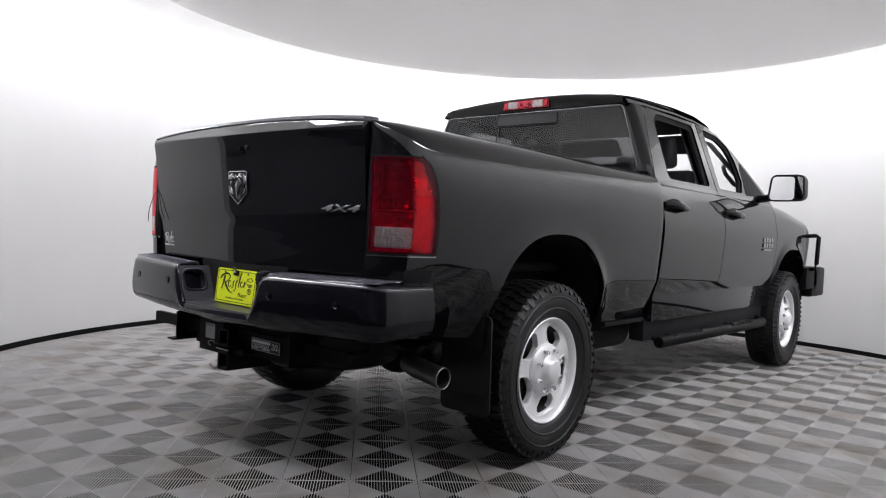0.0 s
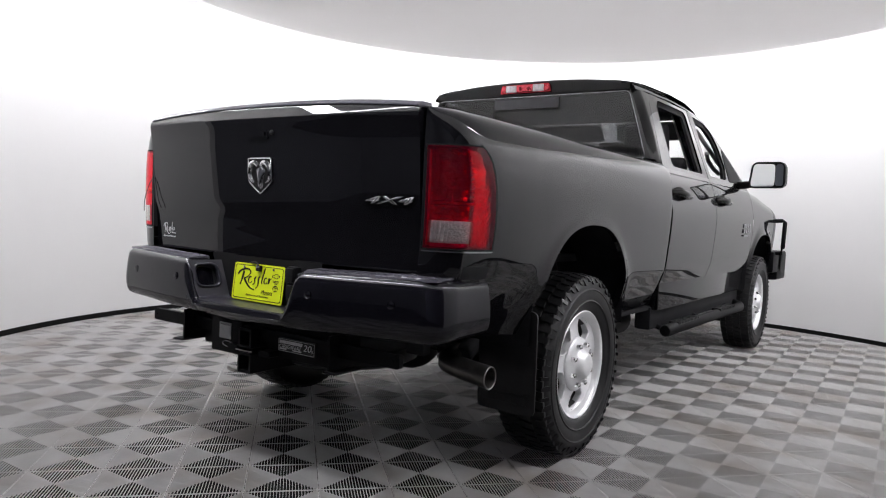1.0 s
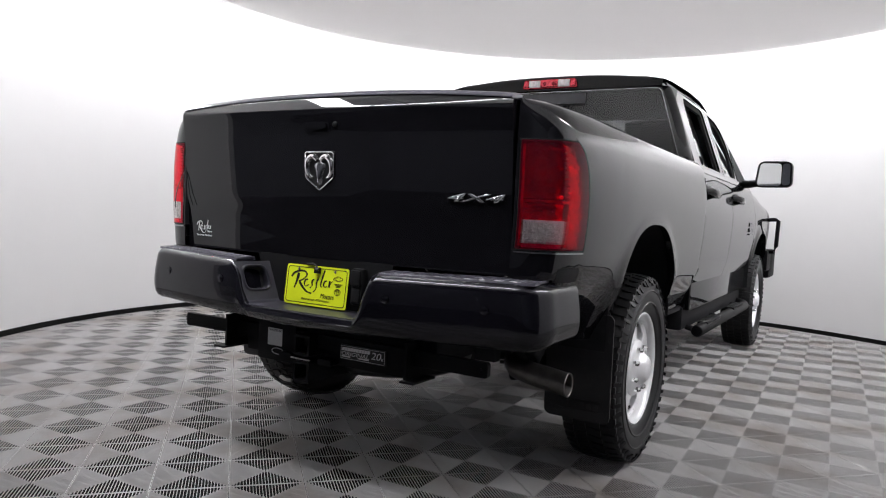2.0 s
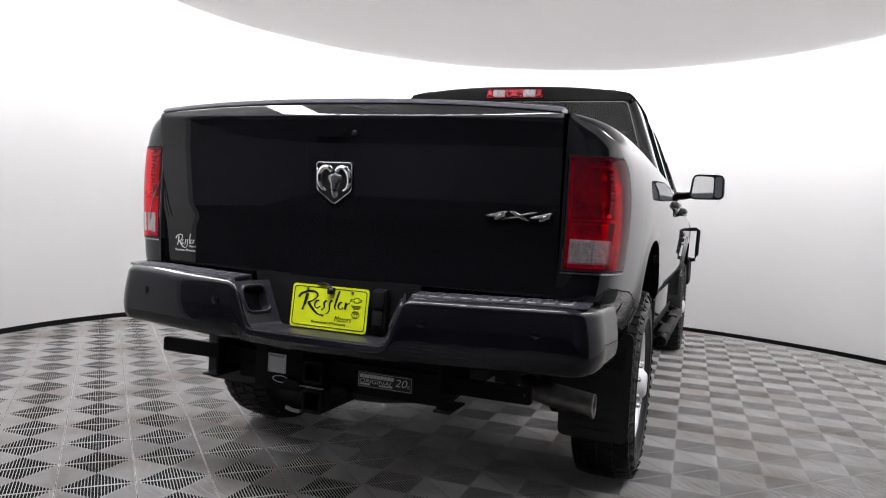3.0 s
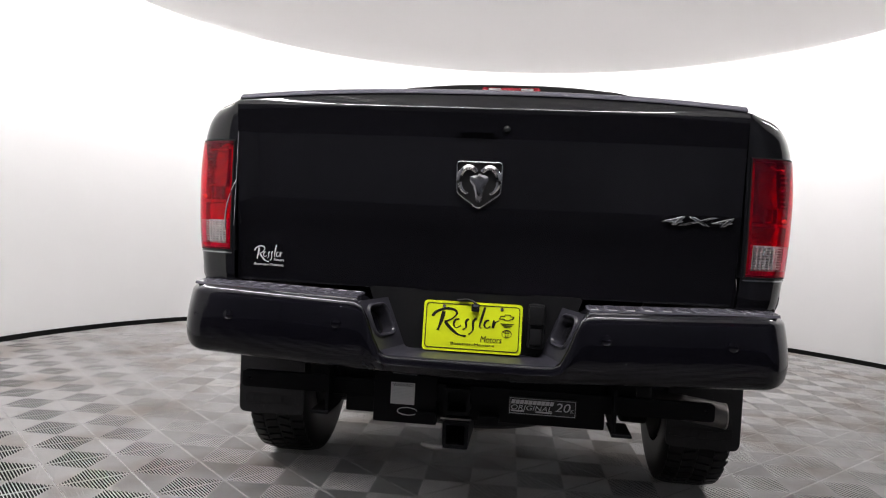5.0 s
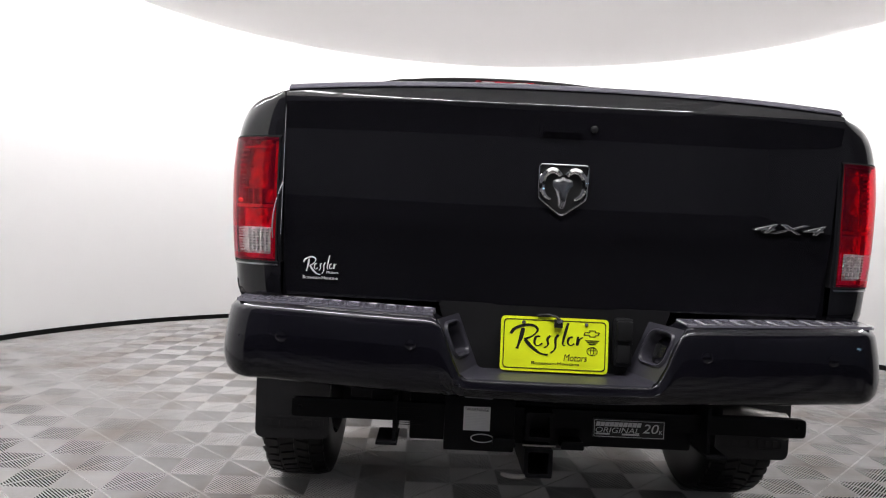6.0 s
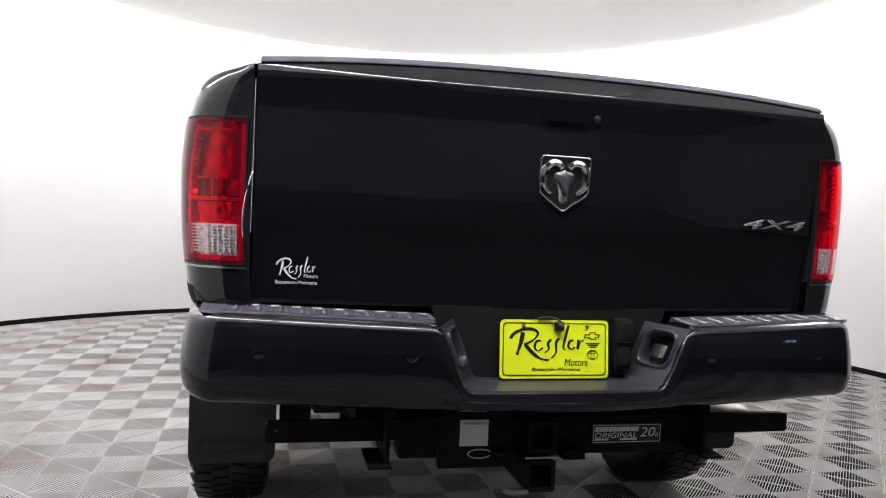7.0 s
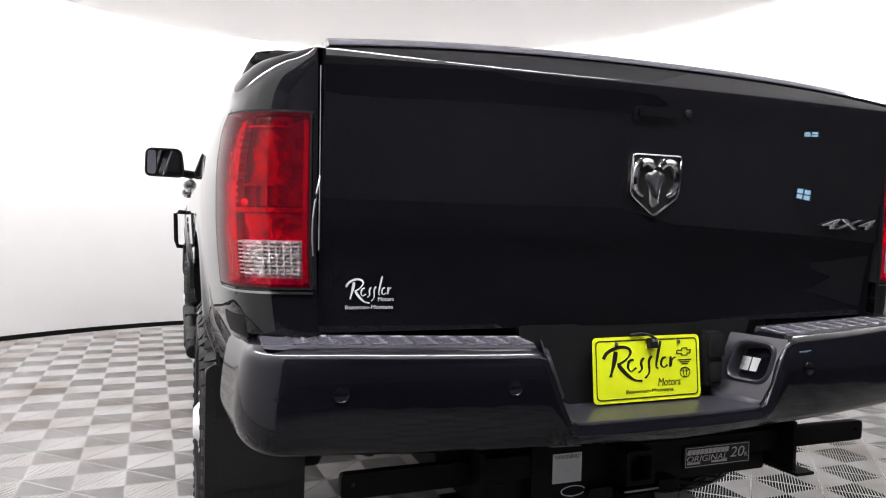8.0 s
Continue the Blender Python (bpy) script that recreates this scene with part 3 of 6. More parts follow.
def scrawl(bm, z=0.0, th=0.001):
    """Brush mark of flowing strokes in a field one unit wide and half a unit high."""
    stroke(bm, [(-0.50, 0.10), (-0.44, 0.20), (-0.30, 0.27), (-0.18, 0.26), (-0.13, 0.18), (-0.20, 0.07), (-0.31, 0.00)], 0.050, z, th)
    stroke(bm, [(-0.33, 0.21), (-0.36, 0.02), (-0.41, -0.18)], 0.060, z, th)
    stroke(bm, [(-0.30, 0.00), (-0.22, -0.12), (-0.10, -0.24), (0.02, -0.27)], 0.055, z, th)
    stroke(bm, [(-0.09, 0.07), (-0.15, 0.05), (-0.17, -0.05), (-0.13, -0.11), (-0.06, -0.06)], 0.034, z, th)
    stroke(bm, [(0.05, 0.09), (0.01, 0.02), (0.02, -0.08), (-0.03, -0.14)], 0.036, z, th)
    stroke(bm, [(0.16, 0.11), (0.12, 0.03), (0.12, -0.14), (0.06, -0.23)], 0.036, z, th)
    stroke(bm, [(0.29, 0.34), (0.25, 0.14), (0.22, -0.05), (0.25, -0.09)], 0.038, z, th)
    stroke(bm, [(0.36, 0.08), (0.31, 0.06), (0.29, -0.03), (0.33, -0.08), (0.38, -0.04)], 0.034, z, th)
    stroke(bm, [(0.43, 0.09), (0.42, -0.07), (0.45, 0.04), (0.50, 0.08)], 0.034, z, th)


bm = bmesh.new()
scrawl(bm)
bm.transform(on_gate(-0.678, 0.944, 0.001) @ Matrix.Diagonal((0.096, 0.092, 1, 1)))
decal = part("decal", bm, STICKER_WHITE, gate, "white dealer decal with flowing strokes", smooth=0)
lettering("decal_line", "Motors", 0.0085, on_gate(-0.641, 0.927, 0.0012), STICKER_WHITE, decal, 0.0008, 0.034)
lettering("decal_line", "Bozeman-Montana", 0.0085, on_gate(-0.676, 0.9105, 0.0012), STICKER_WHITE, decal, 0.0008, 0.102)


# tail lamps, wrapped round the rear corners
LAMP_END = [(0.94, 0.945), (1.03, 0.950), (1.10, 0.942), (1.17, 0.915), (1.22, 0.880), (1.26, 0.835), (1.285, 0.785), (1.300, 0.73), (1.31, 0.67)]


def lamp_skin(s, u0, u1, z0, z1, off, n=14, k=12, back=0.03, dome=0.0, square=False):
    """Piece of the corner's surface between two shares of its plan and two heights, proud by off, with depth."""
    cuts = [0.0]
    lim = [p for p in PLAN if p[1] <= 0.262]
    for a, b in zip(lim, lim[1:]):
        cuts.append(cuts[-1] + math.hypot(b[0] - a[0], b[1] - a[1]))
    tx = [(c, p[0]) for c, p in zip(cuts, lim)]
    ty = [(c, p[1]) for c, p in zip(cuts, lim)]
    front, rear = [], []
    for i in range(n + 1):
        fr, re = [], []
        for j in range(k + 1):
            z = z0 + (z1 - z0) * j / k
            end = smoothed(LAMP_END, z, 0.012)            # the lamp narrows towards its rounded upper outer corner
            share = u0 + (u1 - u0) * i / n
            share -= 0.055 * max(0.0, 1 - share / 0.6)
            share = (end + (u1 - end) * i / n) if square else share * (1 - (1 - end) * max(0.0, min(1.0, (share - 0.15) / 0.6)))
            u = share * cuts[-1]
            x, y = smoothed(tx, u, 0.02), smoothed(ty, u, 0.02)
            d = Vector((smoothed(tx, u + 0.01, 0.02) - smoothed(tx, u - 0.01, 0.02), smoothed(ty, u + 0.01, 0.02) - smoothed(ty, u - 0.01, 0.02))).normalized()
            e = off + dome * (1 - (2 * i / n - 1) ** 6) * (1 - (2 * j / k - 1) ** 6)
            p = side_point(x, y, z)
            fr.append((s * (p.x + d.y * e), p.y - d.x * e, z))
            re.append((s * (p.x - d.y * back), p.y + d.x * back, z))
        front.append(fr)
        rear.append(re)
    bm = bmesh.new()
    rows = [[rear[i][0]] + front[i] + [rear[i][-1]] for i in range(n + 1)]
    rows.insert(0, [rear[0][0]] + rear[0] + [rear[0][-1]])
    rows.append([rear[-1][0]] + rear[-1] + [rear[-1][-1]])
    grid(bm, rows)
    return bm


def tail_lamp(s):
    side = "red tail lamp with a clear reversing window, wrapped round the corner"
    body = part("tail_lamp", lamp_skin(s, 0.06, 1.0, 0.950, 1.308, -0.042, back=0.052), PLASTIC, truck, side)
    for u0, u1, z0, z1 in ((0.06, 1.0, 1.3035, 1.309), (0.06, 1.0, 0.949, 0.9535), (0.078, 0.090, 0.9535, 1.3035), (0.968, 1.005, 0.9535, 1.3035)):
        part("lamp_rim", lamp_skin(s, u0, u1, z0, z1, 0.0030, n=10, k=20, back=0.040), UNDER, body)
    part("lamp_surround", lamp_skin(s, 0.0, 1.0, 0.950, 1.309, 0.0008, n=8, k=28, back=0.010, square=True), PAINT, truck, "black paint round the lamp's outer edge")
    # chambers behind the lenses: outer wrap, its shading put into the reds, bright at its foot; light-guiding inner
    # strip; dark red bays between
    part("reflector", lamp_skin(s, 0.64, 0.962, 0.957, 1.085, -0.012, back=0.034), RED_BODY, body, "reflector foot behind the red lens, brightest of its graded reds")
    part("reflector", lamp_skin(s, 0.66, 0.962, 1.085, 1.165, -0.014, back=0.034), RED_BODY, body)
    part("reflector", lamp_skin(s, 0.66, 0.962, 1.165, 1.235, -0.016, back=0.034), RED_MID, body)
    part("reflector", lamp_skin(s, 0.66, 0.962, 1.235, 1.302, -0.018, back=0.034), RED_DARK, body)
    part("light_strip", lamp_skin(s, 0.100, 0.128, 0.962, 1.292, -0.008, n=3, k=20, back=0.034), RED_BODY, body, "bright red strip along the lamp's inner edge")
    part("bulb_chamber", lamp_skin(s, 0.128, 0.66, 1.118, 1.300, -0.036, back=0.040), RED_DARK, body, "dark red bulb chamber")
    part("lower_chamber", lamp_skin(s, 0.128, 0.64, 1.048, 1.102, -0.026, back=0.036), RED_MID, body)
    part("reflector", lamp_skin(s, 0.128, 0.64, 0.957, 1.048, -0.024, back=0.034), REFLECTOR, body)
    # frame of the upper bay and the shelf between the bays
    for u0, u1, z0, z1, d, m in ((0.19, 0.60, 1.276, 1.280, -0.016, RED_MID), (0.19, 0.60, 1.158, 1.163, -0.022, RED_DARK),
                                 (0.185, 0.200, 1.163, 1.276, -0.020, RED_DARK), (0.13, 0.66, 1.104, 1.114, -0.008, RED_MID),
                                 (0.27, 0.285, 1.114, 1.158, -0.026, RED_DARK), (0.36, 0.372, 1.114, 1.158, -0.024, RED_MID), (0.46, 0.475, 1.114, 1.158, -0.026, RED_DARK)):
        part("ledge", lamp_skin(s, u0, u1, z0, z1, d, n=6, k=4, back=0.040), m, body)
    for k in range(12):
        z = 1.124 + 0.0145 * k
        part("flute", lamp_skin(s, 0.615, 0.665, z, z + 0.0055, -0.012, n=3, k=2, back=0.028), RED_BODY, body)
    for k in range(9):
        z = 0.978 + 0.0080 * k
        part("flute", lamp_skin(s, 0.140, 0.62, z, z + 0.0032, -0.012, n=8, k=2, back=0.022), REFLECTOR, body)
    for k in range(6):
        u = 0.15 + 0.045 * k
        part("flute", lamp_skin(s, u, u + 0.010, 0.976, 1.047, -0.009, n=2, k=4, back=0.022), REFLECTOR, body)
    b2 = bmesh.new()
    bmesh.ops.create_icosphere(b2, subdivisions=2, radius=0.008)
    q = PLAN[len([p for p in PLAN if p[1] < 0.085])]
    b2.transform(Matrix.Translation((s * (q[0] - 0.006), q[1] + 0.012, 1.124)))
    part("bulb", b2, BULB, body, "small amber bulb")
    part("lens", lamp_skin(s, 0.090, 0.970, 1.048, 1.3045, 0.004, n=22, k=20, back=0.001), RED_LENS, body, "glossy red lens").visible_shadow = False
    for u0, u1, z0, z1 in ((0.090, 0.970, 0.953, 0.972), (0.62, 0.970, 0.972, 1.048), (0.090, 0.134, 0.972, 1.048)):
        part("lens", lamp_skin(s, u0, u1, z0, z1, 0.004, back=0.001), RED_LENS, body).visible_shadow = False
    part("reversing_lens", lamp_skin(s, 0.134, 0.62, 0.972, 1.048, 0.0045, back=0.001), CLEAR_LENS, body, "clear ribbed reversing lens").visible_shadow = False
    return body


for s in (1, -1):
    tail_lamp(s)
# thin bright trim edge under each lamp
for s in (1, -1):
    part("lamp_trim", lamp_skin(s, 0.06, 1.0, 0.940, 0.945, 0.003, back=0.004), BADGE_GREY, truck)


# grained filler between each rear corner and the bumper
for s in (1, -1):
    part("corner_filler", lamp_skin(s, 0.56, 0.97, 0.846, 0.892, 0.0012, n=10, k=4, back=0.010), UNDER, truck, "grained black filler above the bumper's end")


# rear bumper
def bumper_plan():
    """(x, y, nx, ny) along the bumper from its middle to one end."""
    pts = []
    for k in range(45):
        x = 0.845 * k / 44
        pts.append((x, -0.112 + 0.050 * (x / 0.76) ** 2.2))
    y0 = -0.112 + 0.050 * (0.845 / 0.76) ** 2.2
    for k in range(1, 15):
        a = radians(90 * k / 14)
        pts.append((0.845 + 0.101 * math.sin(a), y0 + 0.135 * (1 - math.cos(a))))
    for k in range(1, 6):
        pts.append((0.946 + 0.003 * k, y0 + 0.135 + 0.032 * k))
    return pts


def bumper_cut(x):
    """Top edge of the bumper's face: the notch for the plate in the middle."""
    return lerp([(0.0, 0.667), (0.245, 0.667), (0.262, 0.672), (0.275, 0.688), (0.318, 0.802), (0.328, 0.817), (0.345, 0.822), (0.75, 0.832), (1.1, 0.836)], abs(x))


def bumper():
    bm = bmesh.new()
    half = bumper_plan()
    pts = [(-x, y) for x, y in half[:0:-1]] + half
    rows = []
    for i, (x, y) in enumerate(pts):
        a, b = pts[max(0, i - 1)], pts[min(len(pts) - 1, i + 1)]
        d = Vector((b[0] - a[0], b[1] - a[1])).normalized()
        nx, ny = d.y, -d.x
        zt = bumper_cut(x)
        zb = 0.604 + 0.022 * min(1, abs(x) / 0.8) + 0.012 * max(0, (y + 0.03) / 0.2)
        deep = 0.13 if abs(x) < 0.345 else 0.105
        sec = [(-deep, zt + 0.012 if abs(x) > 0.33 else zt), (-0.030, zt + 0.012 if abs(x) > 0.33 else zt), (-0.018, zt + 0.008 if abs(x) > 0.33 else zt - 0.001), (-0.008, zt - 0.003), (-0.002, zt - 0.012), (0.0, zt - 0.025)]
        for j in range(1, 8):
            t = j / 8
            z = zt - 0.025 + (zb + 0.035 - zt + 0.025) * t
            sec.append((0.004 * math.sin(math.pi * t), z))
        sec += [(-0.004, zb + 0.028), (-0.014, zb + 0.012), (-0.032, zb + 0.002), (-0.07, zb), (-0.10, zb + 0.01)]
        draft = 0.10 * max(0.0, min(1.0, (abs(x) - 0.84) / 0.07))          # the ends lean in towards their top
        rows.append([(x + nx * (o - draft * max(0.0, z - 0.70)), y + ny * (o - draft * max(0.0, z - 0.70)), z) for o, z in sec])
    vs = grid(bm, rows)
    cap(bm, vs[0])
    cap(bm, vs[-1])
    return part("rear_bumper", bm, BUMPER, truck, "dark gunmetal rear step bumper with a notch for the plate", smooth=40)


bump = bumper()
# panel behind the plate
bm = bmesh.new()
sheet(bm, [rounded([(-0.335, 0.862), (0.335, 0.862), (0.262, 0.66), (-0.262, 0.66)], 0.015)], lambda u, v: (u, 0.030, v), (0, 0.02, 0))
part("plate_recess", bm, PLASTIC, bump, "black panel behind the plate", smooth=0)


def step_pad(s):
    """Ribbed plastic tread on the bumper's top."""
    half = bumper_plan()
    line = [p for p in half if 0.335 <= p[0] <= 0.902 and p[1] < 0.05]
    bm = bmesh.new()
    rows = []
    for x, y in line:
        z = bumper_cut(x) + 0.0145
        w = 0.100
        rows.append([(s * x, y + 0.022, z - 0.008), (s * x, y + 0.025, z), (s * x, y + 0.022 + w, z + 0.006), (s * x, y + 0.028 + w, z - 0.008)])
    vs = grid(bm, rows)
    cap(bm, vs[0])
    cap(bm, vs[-1])
    pad = part("step_pad", bm, STEP, bump, "dark grey tread on the step")
    lugs = bmesh.new()
    x = 0.362
    while x < 0.880:
        y = lerp([(p[0], p[1]) for p in line], x)
        z = bumper_cut(x) + 0.0150
        side = []
        for q in range(9):                                # zigzag side of a loop, front to back
            side.append((0.0150 + (0.0045 if q % 2 else -0.0035), y + 0.033 + 0.0095 * q, z + 0.0005 * q))
        ring = [(s * (x + dx), yy, zz) for dx, yy, zz in side] + [(s * (x - dx), yy, zz) for dx, yy, zz in side[::-1]]
        tube(lugs, ring + ring[:1], 0.0034, 5, ends=False)
        x += 0.0520
    part("tread", lugs, STEP, pad)


for s in (1, -1):
    step_pad(s)

# grained tray in the foot of the notch, narrower at its back
bm = bmesh.new()
rows = []
for k in range(41):
    x = -0.272 + 0.544 * k / 40
    y = -0.112 + 0.050 * (abs(x) / 0.76) ** 2.2
    z = bumper_cut(x) + 0.0025 - 0.006 * max(0.0, (abs(x) - 0.255) / 0.017)
    rows.append([(x, y + 0.012, z - 0.006), (x, y + 0.0135, z - 0.001), (x, y + 0.017, z), (x * 0.80, 0.028, z + 0.006)])
grid(bm, rows)
part("notch_tray", bm, CHEEK, bump, "dark grey grained tray under the plate")


def notch_cheek(s):
    """Slanting side of the notch with a rounded hand pocket and its small lamp."""
    foot, top, rear = Vector((s * 0.272, -0.094, 0.680)), Vector((s * 0.331, -0.094, 0.826)), Vector((s * 0.214, 0.030, 0.684))
    eu, ev = top - foot, rear - foot
    nu, nv = eu.normalized(), (ev - eu.normalized() * ev.dot(eu.normalized())).normalized()
    n = nu.cross(nv) * s
    n = n if n.y < 0 else -n

    def at(u, v, d=0.0):
        return foot + eu * u + ev * v + n * d
    hole = rounded([(0.28, 0.13), (0.86, 0.15), (0.86, 0.80), (0.28, 0.80)], 0.20, 6)
    bm = bmesh.new()
    sheet(bm, [rounded([(-0.03, -0.02), (1.0, -0.02), (1.0, 1.0), (-0.03, 1.0)], 0.03, 2), hole], lambda u, v: at(u, v), -n * 0.004)
    cheek = part("notch_cheek", bm, CHEEK, bump, "dark grey grained cheek of the notch", smooth=30)
    bm = bmesh.new()
    c = Vector((0.57, 0.47))
    rows = []
    for grow, d in ((1.20, 0.0005), (1.17, 0.0045), (1.08, 0.0075), (1.0, 0.0055), (0.95, -0.002), (0.90, -0.022), (0.86, -0.034)):
        rows.append([at(*(c + (p - c) * grow), d) for p in hole])
    grid(bm, rows, close_v=True)
    pk = part("step_pocket", bm, CHEEK, cheek, "square hand pocket with a raised rim", smooth=50)
    bm = bmesh.new()
    sheet(bm, [[c + (p - c) * 0.87 for p in hole]], lambda u, v: at(u, v, -0.034), -n * 0.003)
    part("pocket_floor", bm, PLASTIC, pk, smooth=0)
    if s < 0:
        return
    bm = bmesh.new()
    for v0, v1 in ((0.34, 0.50), (0.52, 0.68)):
        rows = [[at(0.40, v0, -0.033), at(0.40, v1, -0.033)], [at(0.44, v0, -0.018), at(0.44, v1, -0.018)], [at(0.66, v0, -0.016), at(0.66, v1, -0.016)], [at(0.72, v0, -0.033), at(0.72, v1, -0.033)]]
        vs = grid(bm, rows)
        cap(bm, [r[0] for r in vs])
        cap(bm, [r[1] for r in vs])
    part("plate_lamp", bm, BADGE_GREY, pk, "small plate lamp", smooth=0)


for s in (1, -1):
    notch_cheek(s)

# parking sensors
for x in (-0.757, -0.403, 0.395, 0.755):
    y = -0.112 + 0.050 * (abs(x) / 0.76) ** 2.2 - 0.003
    bm = lathe(bmesh.new(), [(0.0, 0.016), (0.004, 0.0155), (0.0045, 0.0135), (0.0035, 0.0125), (0.006, 0.0)], 24, "z")
    bm.transform(Matrix.Translation((x, y + 0.001, 0.755)) @ Matrix.Rotation(math.atan(0.12 * x), 4, "Z") @ FACE)
    part("parking_sensor", bm, BUMPER, bump)

# number plate with dealer card


def plate_build():
    base = Matrix.Translation((0.0, 0.002, 0.755)) @ Matrix.Rotation(radians(-6), 4, "X") @ FACE
    bm = bmesh.new()
    out = rounded([(-0.1525, -0.0765), (0.1525, -0.0765), (0.1525, 0.0765), (-0.1525, 0.0765)], 0.014)
    sheet(bm, [out], lambda u, v: (u, v, 0), (0, 0, 0.002))
    bm.transform(base)
    pl = part("dealer_plate", bm, YELLOW, truck, "bright yellow dealer plate with black brush lettering", smooth=0)
    up = base @ Matrix.Translation((0, 0, 0.0024))
    bm = bmesh.new()
    o2 = rounded([(-0.145, -0.069), (0.145, -0.069), (0.145, 0.069), (-0.145, 0.069)], 0.012)
    i2 = rounded([(-0.1425, -0.0665), (0.1425, -0.0665), (0.1425, 0.0665), (-0.1425, 0.0665)], 0.011)
    sheet(bm, [o2, i2], lambda u, v: (u, v, 0), (0, 0, 0.0006))
    bm.transform(up)
    part("border_line", bm, INK, pl, smooth=0)
    bm = bmesh.new()
    scrawl(bm, 0, 0.0006)
    bm.transform(up @ Matrix.Translation((-0.022, 0.012, 0)) @ Matrix.Diagonal((0.205, 0.150, 1, 1)))
    part("brush_mark", bm, INK, pl, smooth=0)
    lettering("plate_line", "Motors", 0.0185, up @ Matrix.Translation((0.060, -0.034, 0)), INK, pl, 0.0006, 0.066, slant=0.2)
    lettering("plate_line", "Bozeman-Montana", 0.0080, up @ Matrix.Translation((0.004, -0.0520, 0)), INK, pl, 0.0006, 0.135)
    # three small maker marks as plain shapes
    bm = bmesh.new()
    sheet(bm, [[(0.085, 0.040), (0.098, 0.040), (0.098, 0.045), (0.116, 0.045), (0.116, 0.040), (0.128, 0.040), (0.124, 0.030), (0.116, 0.030), (0.116, 0.026), (0.098, 0.026), (0.098, 0.030), (0.081, 0.030)],
               [(0.087, 0.038), (0.100, 0.038), (0.100, 0.043), (0.114, 0.043), (0.114, 0.038), (0.124, 0.038), (0.121, 0.032), (0.114, 0.032), (0.114, 0.028), (0.100, 0.028), (0.100, 0.032), (0.085, 0.032)]], lambda u, v: (u, v, 0), (0, 0, 0.0006))
    bm.transform(up)
    part("maker_mark", bm, INK, pl, smooth=0)
    bm = bmesh.new()
    for k in range(3):
        sheet(bm, [[(0.086 + k * 0.005, 0.017 - k * 0.005), (0.128 - k * 0.005, 0.017 - k * 0.005), (0.125 - k * 0.005, 0.0145 - k * 0.005), (0.089 + k * 0.005, 0.0145 - k * 0.005)]], lambda u, v: (u, v, 0), (0, 0, 0.0006))
    bm.transform(up)
    part("maker_mark", bm, INK, pl, smooth=0)
    bm = bmesh.new()
    for rx, ry, cy in ((0.0155, 0.0125, -0.014), (0.0055, 0.0115, -0.014), (0.012, 0.0045, -0.008)):
        ring = [(0.107 + rx * math.cos(2 * math.pi * q / 24), cy + ry * math.sin(2 * math.pi * q / 24)) for q in range(24)]
        ins = [(0.107 + (rx - 0.0016) * math.cos(2 * math.pi * q / 24), cy + (ry - 0.0016) * math.sin(2 * math.pi * q / 24)) for q in range(24)]
        sheet(bm, [ring, ins], lambda u, v: (u, v, 0), (0, 0, 0.0006))
    bm.transform(up)
    part("maker_mark", bm, INK, pl, smooth=0)
    for x in (-0.089, 0.089):
        bm = lathe(bmesh.new(), [(0.0, 0.0055), (0.003, 0.005), (0.0036, 0.0)], 14, "z")
        bm.transform(up @ Matrix.Translation((x, 0.060, 0)))
        part("screw", bm, CHROME, pl)
    # clamp and hanging key at the plate's upper edge
    bm = bmesh.new()
    box(bm, (-0.004, 0.048, 0.001), (0.020, 0.072, 0.016), 0.003)
    bm.transform(up)
    part("clamp", bm, PLASTIC, pl, "black latch over the plate's edge")
    bm = bmesh.new()
    box(bm, (0.002, 0.060, 0.016), (0.018, 0.071, 0.018), 0.001)
    bm.transform(up)
    part("clamp_glint", bm, CHROME, pl)
    bm = tube(bmesh.new(), [(-0.05, 0.080, 0.002), (-0.02, 0.084, 0.006), (0.0, 0.079, 0.012), (0.012, 0.07, 0.016)], 0.0035, 8)
    bm.transform(up)
    part("clamp_wire", bm, PLASTIC, pl)
    return pl


plate_build()
# trailer socket beside the plate
bm = bmesh.new()
box(bm, (0.168, -0.005, 0.70), (0.222, 0.03, 0.838), 0.012)
box(bm, (0.172, -0.016, 0.775), (0.218, 0.0, 0.832), 0.008)
box(bm, (0.176, -0.012, 0.712), (0.214, 0.0, 0.765), 0.008)
part("trailer_socket", bm, PLASTIC, bump, "black trailer socket with a hinged cover")

# ---------------------------------------------------------------- cab
# half width of the cab by height, from sill to roof rail
CABX = [(0.54, 0.852), (0.60, 0.884), (0.70, 0.923), (0.790, 0.952), (0.797, 0.959), (0.85, 0.9645), (0.90, 0.9695), (1.0, 0.9785), (1.1, 0.984), (1.15, 0.983), (1.22, 0.970), (1.30, 0.955), (1.355, 0.938), (1.40, 0.912), (1.415, 0.900),
        (1.50, 0.872), (1.60, 0.838), (1.70, 0.802), (1.80, 0.765), (1.86, 0.738), (1.90, 0.712)]
BELT = 1.405


def cab_x(z):
    return smoothed(CABX, z, 0.008)


def roof_z(y):
    """Lower edge of the roof skin along the cab's side: roof rail, then down the windscreen pillar."""
    return lerp([(2.12, 1.882), (2.4, 1.907), (2.9, 1.926), (3.25, 1.922), (3.5, 1.892), (3.75, 1.800), (4.05, 1.652), (4.42, 1.452)], y)


